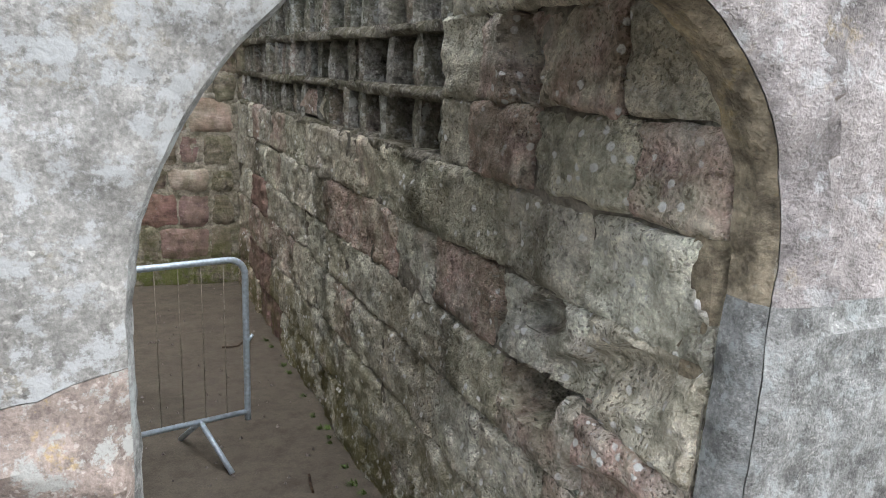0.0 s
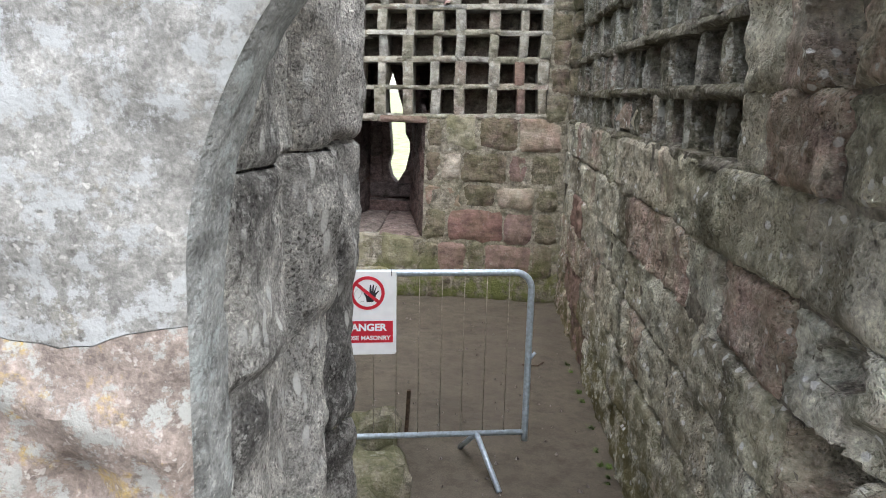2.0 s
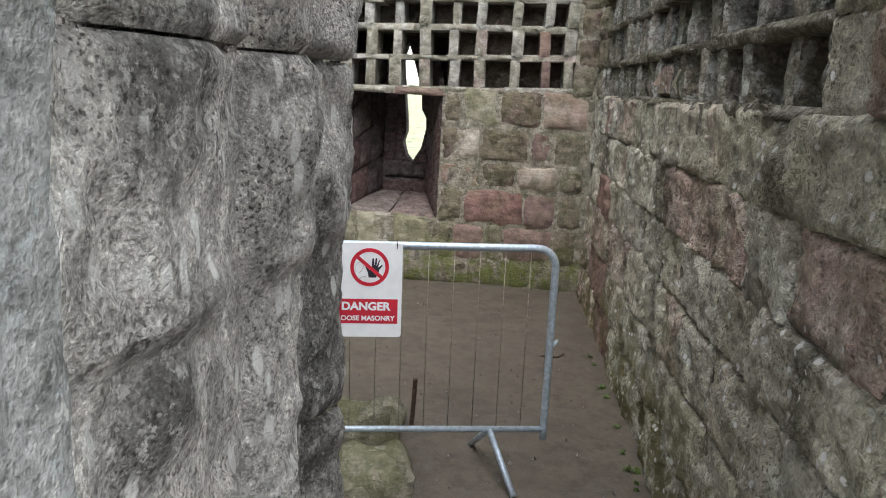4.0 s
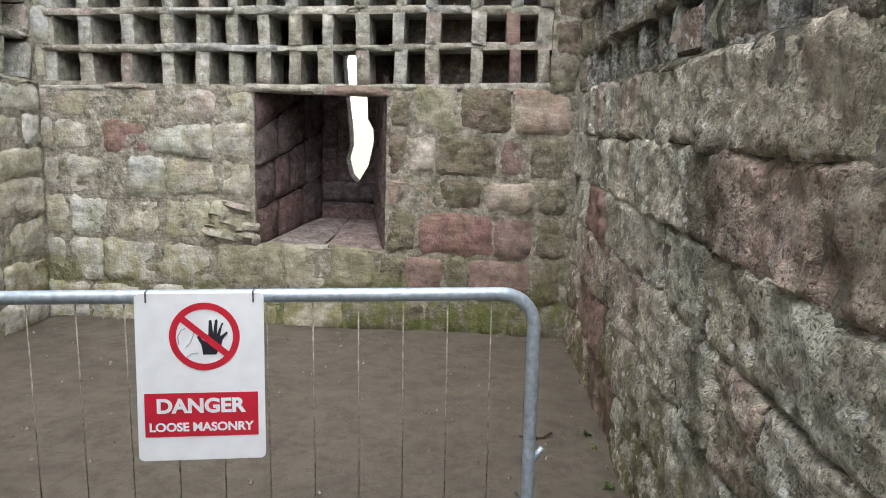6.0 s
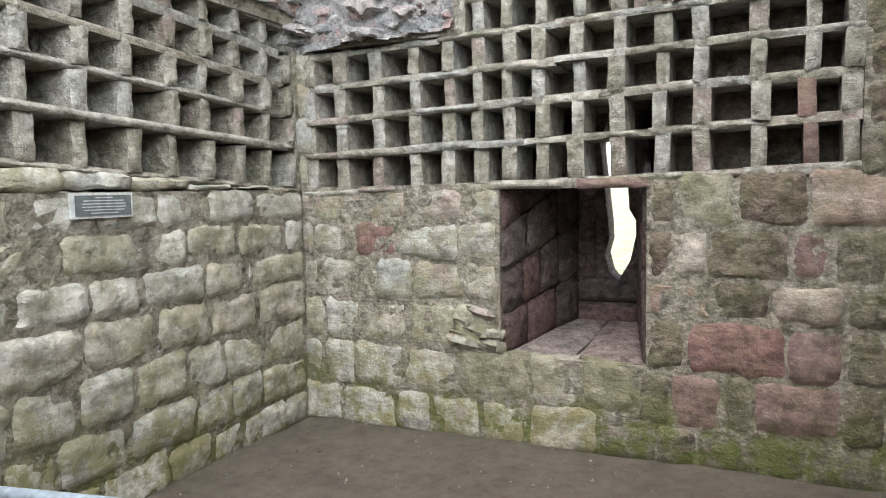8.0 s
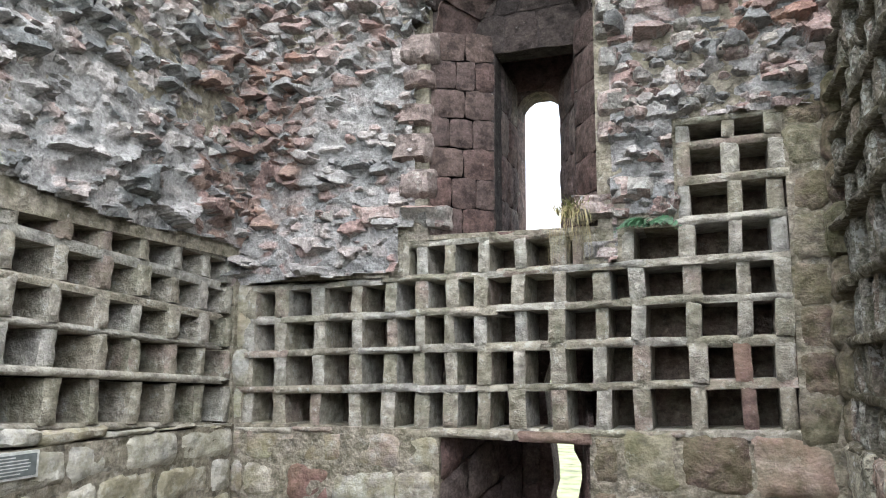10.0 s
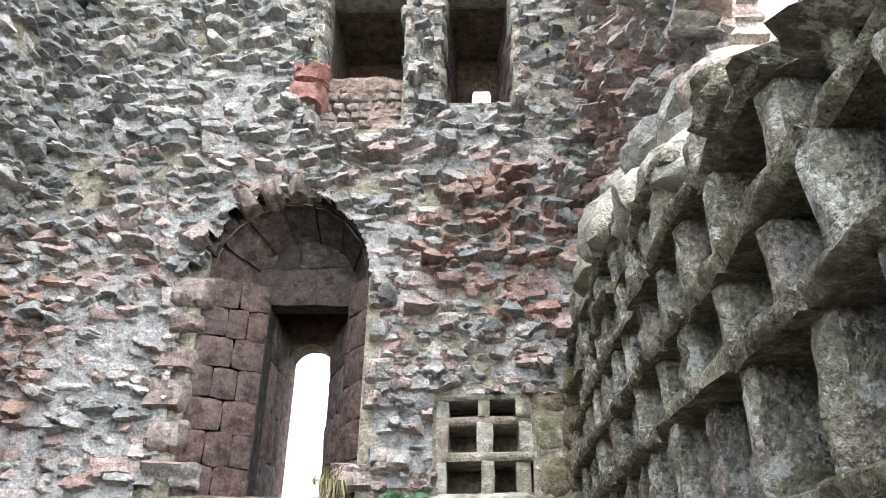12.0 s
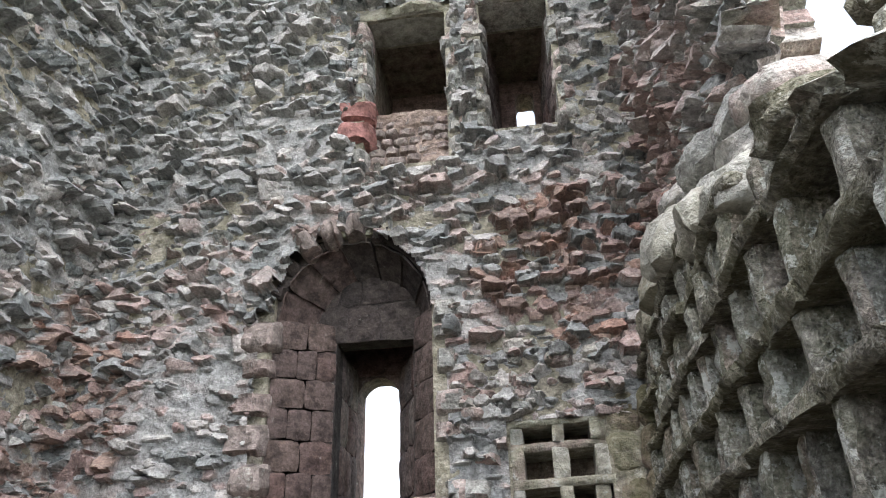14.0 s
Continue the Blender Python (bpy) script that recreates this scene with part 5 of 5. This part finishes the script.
rod("hook", (-0.012, 0, 0.60), (-0.035, 0, 0.63), 0.008, M_STEEL, barrier, 8)

# danger sign, hung on the top rail
sign = tagged(new("danger_sign"), "white plastic danger loose masonry sign hanging on barrier", "sign")
SW, SH = 0.296, 0.405
sx = 0.665
sign.matrix_basis = barrier.matrix_basis @ pose(sx + SW, 0.028, BH + 0.014, -4, 0, 180)


def flat(name, pts, material, depth, parent=sign, label=""):
    bm = bmesh.new()
    vs = [bm.verts.new((x, depth, z)) for x, z in pts]
    bm.faces.new(vs)
    return part(name, bm, material, parent, label)


def ringpts(cx, cz, r, n=40):
    return [(cx + r * math.cos(a), cz + r * math.sin(a)) for a in (2 * math.pi * k / n for k in range(n))]


bm = bmesh.new()
cr = 0.012
outline = []
for cx, cz, a0 in ((SW - cr, -cr, 0), (cr, -cr, 90), (cr, -SH + cr, 180), (SW - cr, -SH + cr, 270)):
    outline += [(cx + cr * math.cos(radians(a0 + q)), cz + cr * math.sin(radians(a0 + q))) for q in (0, 30, 60, 90)]
a = [bm.verts.new((x, 0, z)) for x, z in outline]
b = [bm.verts.new((x, 0.004, z)) for x, z in outline]
bm.faces.new(a)
bm.faces.new(b[::-1])
for k in range(len(a)):
    bm.faces.new([a[k], b[k], b[(k + 1) % len(a)], a[(k + 1) % len(a)]])
part("plate", bm, M_PLATE, sign)
RC = (SW * 0.535, -SW * 0.35)
ro, ri = SW * 0.275, SW * 0.222
bm = bmesh.new()
o1 = [bm.verts.new((x, -0.0012, z)) for x, z in ringpts(*RC, ro, 48)]
o2 = [bm.verts.new((x, -0.0012, z)) for x, z in ringpts(*RC, ri, 48)]
for k in range(48):
    bm.faces.new([o1[k], o1[(k + 1) % 48], o2[(k + 1) % 48], o2[k]])
part("prohibition_ring", bm, M_SIGNRED, sign)
c45 = math.cos(radians(40))
s45 = math.sin(radians(40))
hw = SW * 0.026


def rel(u, v):
    return (RC[0] + u, RC[1] + v)


flat("prohibition_bar", [rel(-ri * c45 - hw * s45, ri * s45 - hw * c45), rel(ri * c45 - hw * s45, -ri * s45 - hw * c45), rel(ri * c45 + hw * s45, -ri * s45 + hw * c45), rel(-ri * c45 + hw * s45, ri * s45 + hw * c45)], M_SIGNRED, -0.0016)
u = SW / 745
palm = [(-20, -110), (55, -110), (85, -60), (95, -20), (125, 20), (120, 30), (80, 0), (92, 60), (102, 78), (92, 84), (62, 15), (68, 95), (62, 104), (52, 96), (40, 20), (32, 98), (22, 100), (16, 92), (12, 10), (-10, -30), (-45, 5), (-55, -2), (-30, -50), (-25, -80)]
flat("palm_symbol", [rel(x * u + 0.004, z * u) for x, z in palm], M_SIGNBLACK, -0.0010)
for pts in ([(-150, -50), (-155, 0), (-135, 40), (-110, 50)], [(-110, -65), (-85, -40), (-70, -5), (-60, 25)], [(-105, -125), (-80, -105), (-40, -100)]):
    part("face_line", tube([(RC[0] + x * u, -0.0008, RC[1] + z * u) for x, z in pts], 0.0011, 5), M_SIGNLINE, sign)
flat("red_panel", [(SW * 0.055, -SW * 1.17), (SW * 0.945, -SW * 1.17), (SW * 0.945, -SW * 0.81), (SW * 0.055, -SW * 0.81)], M_SIGNRED, -0.0008)


def lettering(text, width, height, x, z, material, parent, m=None, bold=0.0):
    cu = bpy.data.curves.new("lettering", "FONT")
    cu.body, cu.align_x, cu.align_y, cu.offset = text, "CENTER", "CENTER", bold
    tmp = new("lettering_tmp", cu)
    bpy.context.view_layer.update()
    me = bpy.data.meshes.new_from_object(tmp.evaluated_get(bpy.context.evaluated_depsgraph_get()))
    bpy.data.objects.remove(tmp)
    co = np.array([v.co for v in me.vertices])
    lo, hi = co.min(0), co.max(0)
    for v in me.vertices:
        q = ((v.co.x - (lo[0] + hi[0]) / 2) * width / (hi[0] - lo[0]), (v.co.y - (lo[1] + hi[1]) / 2) * height / (hi[1] - lo[1]))
        v.co = (x + q[0], -0.0016, z + q[1])
    me.materials.clear()
    return link("lettering", me, material, parent, "", m)


lettering("DANGER", SW * 0.70, SW * 0.125, SW * 0.5, -SW * 0.915, M_PLATE, sign, bold=0.04)
lettering("LOOSE MASONRY", SW * 0.82, SW * 0.075, SW * 0.5, -SW * 1.09, M_PLATE, sign, bold=0.035)
for x in (SW * 0.09, SW * 0.92):
    part("cable_tie", tube([(x, -0.002, -0.022), (x, -0.004, 0.004), (x, 0.028, 0.008), (x, 0.05, -0.012)], 0.0019, 6), M_SIGNBLACK, sign)

# plaque on the left wall
plaque = tagged(new("wall_plaque"), "small grey information plaque fixed to the stone wall", "plaque")
plaque.matrix_basis = pose(-3.63, -1.745, 1.575, 0, 0, 90)
bm = bmesh.new()
box(bm, -0.18, 0.18, 0.0, 0.025, -0.062, 0.062)
part("frame", bm, M_LETTER, plaque)
bm = bmesh.new()
box(bm, -0.165, 0.165, -0.004, 0.01, -0.05, 0.05)
part("panel", bm, M_PLAQUE, plaque)
for k, w in enumerate((0.05, 0.12, 0.13, 0.13, 0.12, 0.08)):
    bm = bmesh.new()
    box(bm, -w, w, -0.006, 0.0, 0.036 - k * 0.015, 0.041 - k * 0.015)
    part("text_line", bm, M_LETTER, plaque)

# low step stones and iron spike by the barrier
for k, (x, y, z, w, d, h, m) in enumerate(((-1.42, -3.0, 0.0, 0.5, 0.34, 0.17, M_STEP), (-1.28, -3.45, 0.0, 0.42, 0.4, 0.15, M_STEP), (-1.36, -3.95, 0.0, 0.45, 0.42, 0.17, M_STEP), (-1.78, -3.1, 0.0, 0.3, 0.3, 0.14, M_STEP))):
    ob = link("step_stone", shared("rough_block", ROUGHS, k, m), None, None, "", pose(x, y, z - 0.02, -90, 0, 8 * k) @ Matrix.Diagonal((w, h + 0.02, d, 1)))
    tagged(ob, "low mossy sandstone block set in the earth floor", "stone block", "stones on the floor")
spike = part("iron_spike", tube([(-1.14, -2.86, -0.02), (-1.135, -2.85, 0.12), (-1.13, -2.86, 0.26)], 0.012, 7), M_SPIKE, None)
tagged(spike, "short dark iron spike standing in the earth", "iron spike")


# twig and litter on the floor
twig = part("twig", tube([(-0.42, -1.72, 0.012), (-0.36, -1.75, 0.02), (-0.31, -1.73, 0.014), (-0.27, -1.70, 0.03)], 0.006, 6), M_SPIKE, None)
tagged(twig, "thin dark broken twig lying on the earth", "twig")
twig = part("twig", tube([(-0.30, -3.75, 0.012), (-0.295, -3.68, 0.02), (-0.285, -3.62, 0.03)], 0.007, 6), M_SPIKE, None)
tagged(twig, "short dark twig lying on the earth", "twig")
vs, fs = [], []
for k in range(420):
    x, y = rng.uniform(-3.6, -0.05), rng.uniform(-4.4, -0.05)
    r = rng.uniform(0.004, 0.013)
    k0 = len(vs)
    for q in range(5):
        a = 2 * math.pi * q / 5 + rng.uniform(-0.4, 0.4)
        vs.append((x + r * math.cos(a), y + r * math.sin(a), 0.004))
    vs.append((x, y, 0.012 + r * 0.7))
    fs += [(k0 + q, k0 + (q + 1) % 5, k0 + 5) for q in range(5)]
tagged(link("floor_grit", mesh_of("floor_grit", vs, fs), M_MORTAR), "scattered pale grit and chips on the earth floor", "grit", "", "stuff")

# ---- plants ----
def tuft(name, place, n, length, material, label, droop=0.6, out=(0, -1, 0), seed=1, width=0.0028):
    """Grass: many narrow curved blades from one root."""
    r = random.Random(seed)
    vs, fs = [], []
    for _ in range(n):
        a = r.uniform(0, 2 * math.pi)
        way = Vector((math.cos(a) * 0.6, math.sin(a) * 0.6, 0)) + Vector(out) * 0.6
        side = Vector((-way.y, way.x, 0)).normalized() * width
        base = Vector(place) + Vector((r.uniform(-1, 1), r.uniform(-1, 1), 0)) * length * 0.25
        L = length * r.uniform(0.5, 1.1)
        dr = droop * r.uniform(0.4, 1.3)
        k0 = len(vs)
        for q in range(5):
            t = q / 4
            p = base + Vector((0, 0, 1)) * L * (t - dr * t * t * 1.3) + way * L * 0.6 * t
            vs += [p - side * (1 - t * 0.9), p + side * (1 - t * 0.9)]
        fs += [(k0 + 2 * q, k0 + 2 * q + 1, k0 + 2 * q + 3, k0 + 2 * q + 2) for q in range(4)]
    ob = link(name, mesh_of(name, vs, fs), material)
    return tagged(ob, label, "grass", "", "stuff")


tuft("grass_tuft", (-1.33, -0.02, 2.92), 160, 0.24, M_GRASS, "green grass tuft growing on the window sill", 0.8, seed=2)
tuft("dry_grass_tuft", (-1.36, -0.07, 2.92), 120, 0.3, M_STRAW, "dry straw-coloured grass hanging from the sill", 1.5, seed=3)
for k, x in enumerate((-2.9, -2.3, -1.95, -1.75, -1.2, -0.5)):
    tuft("dry_grass_tuft", (x, -0.06, 7.42 - (0.35 if k in (2, 3) else 0.0)), 90, 0.24, M_STRAW, "dry grass on top of the ruined wall", 0.5, seed=20 + k)
tuft("grass_tuft", (0.29, -3.34, 3.36), 170, 0.21, M_GRASS, "long green grass on the broken wall top", 0.9, (-1, -0.3, 0), 31, 0.0035)
tuft("grass_tuft", (-3.5, -2.3, 2.98), 260, 0.34, M_GRASS, "green grass growing on the ledge above nests", 0.9, (1, 0, 0), 33)
for k in range(16):
    y = -rng.uniform(1.6, 4.3)
    tuft("weed", (-0.04 - rng.uniform(0, 0.05), y, 0.0), 30, rng.uniform(0.03, 0.07), M_WEED, "small green weeds along the foot of the wall", 0.7, (-1, 0, 0), 60 + k, 0.004)
fern = tagged(new("fern"), "small dark green fern growing from a nest hole", "fern")
fern.matrix_basis = pose(-0.93, -0.02, 2.84)
rf = random.Random(5)
for k in range(11):
    a = math.pi + math.pi * (k + 0.5) / 11
    L = rf.uniform(0.12, 0.2)
    vs, fs = [], []
    for q in range(9):
        t = q / 8
        c = Vector((math.cos(a) * L * t, -abs(math.sin(a)) * L * 0.6 * t - 0.02, L * (0.7 * t - 0.9 * t * t)))
        wdt = 0.035 * math.sin(math.pi * min(1, t + 0.12)) + 0.004
        s = Vector((-math.sin(a), 0.2, 0.5)).normalized() * wdt
        k0 = len(vs)
        fwd = Vector((math.cos(a), -0.4, 0)) * 0.010
        vs += [c, c + s + fwd, c + s * 0.5 + fwd * 2.2, c - s + fwd, c - s * 0.5 + fwd * 2.2]
        fs += [(k0, k0 + 1, k0 + 2), (k0, k0 + 4, k0 + 3)]
        if q:
            fs.append((k0 - 5, k0 - 1, k0, k0 - 3))
    link("frond", mesh_of("frond", vs, fs), M_FERN, fern)
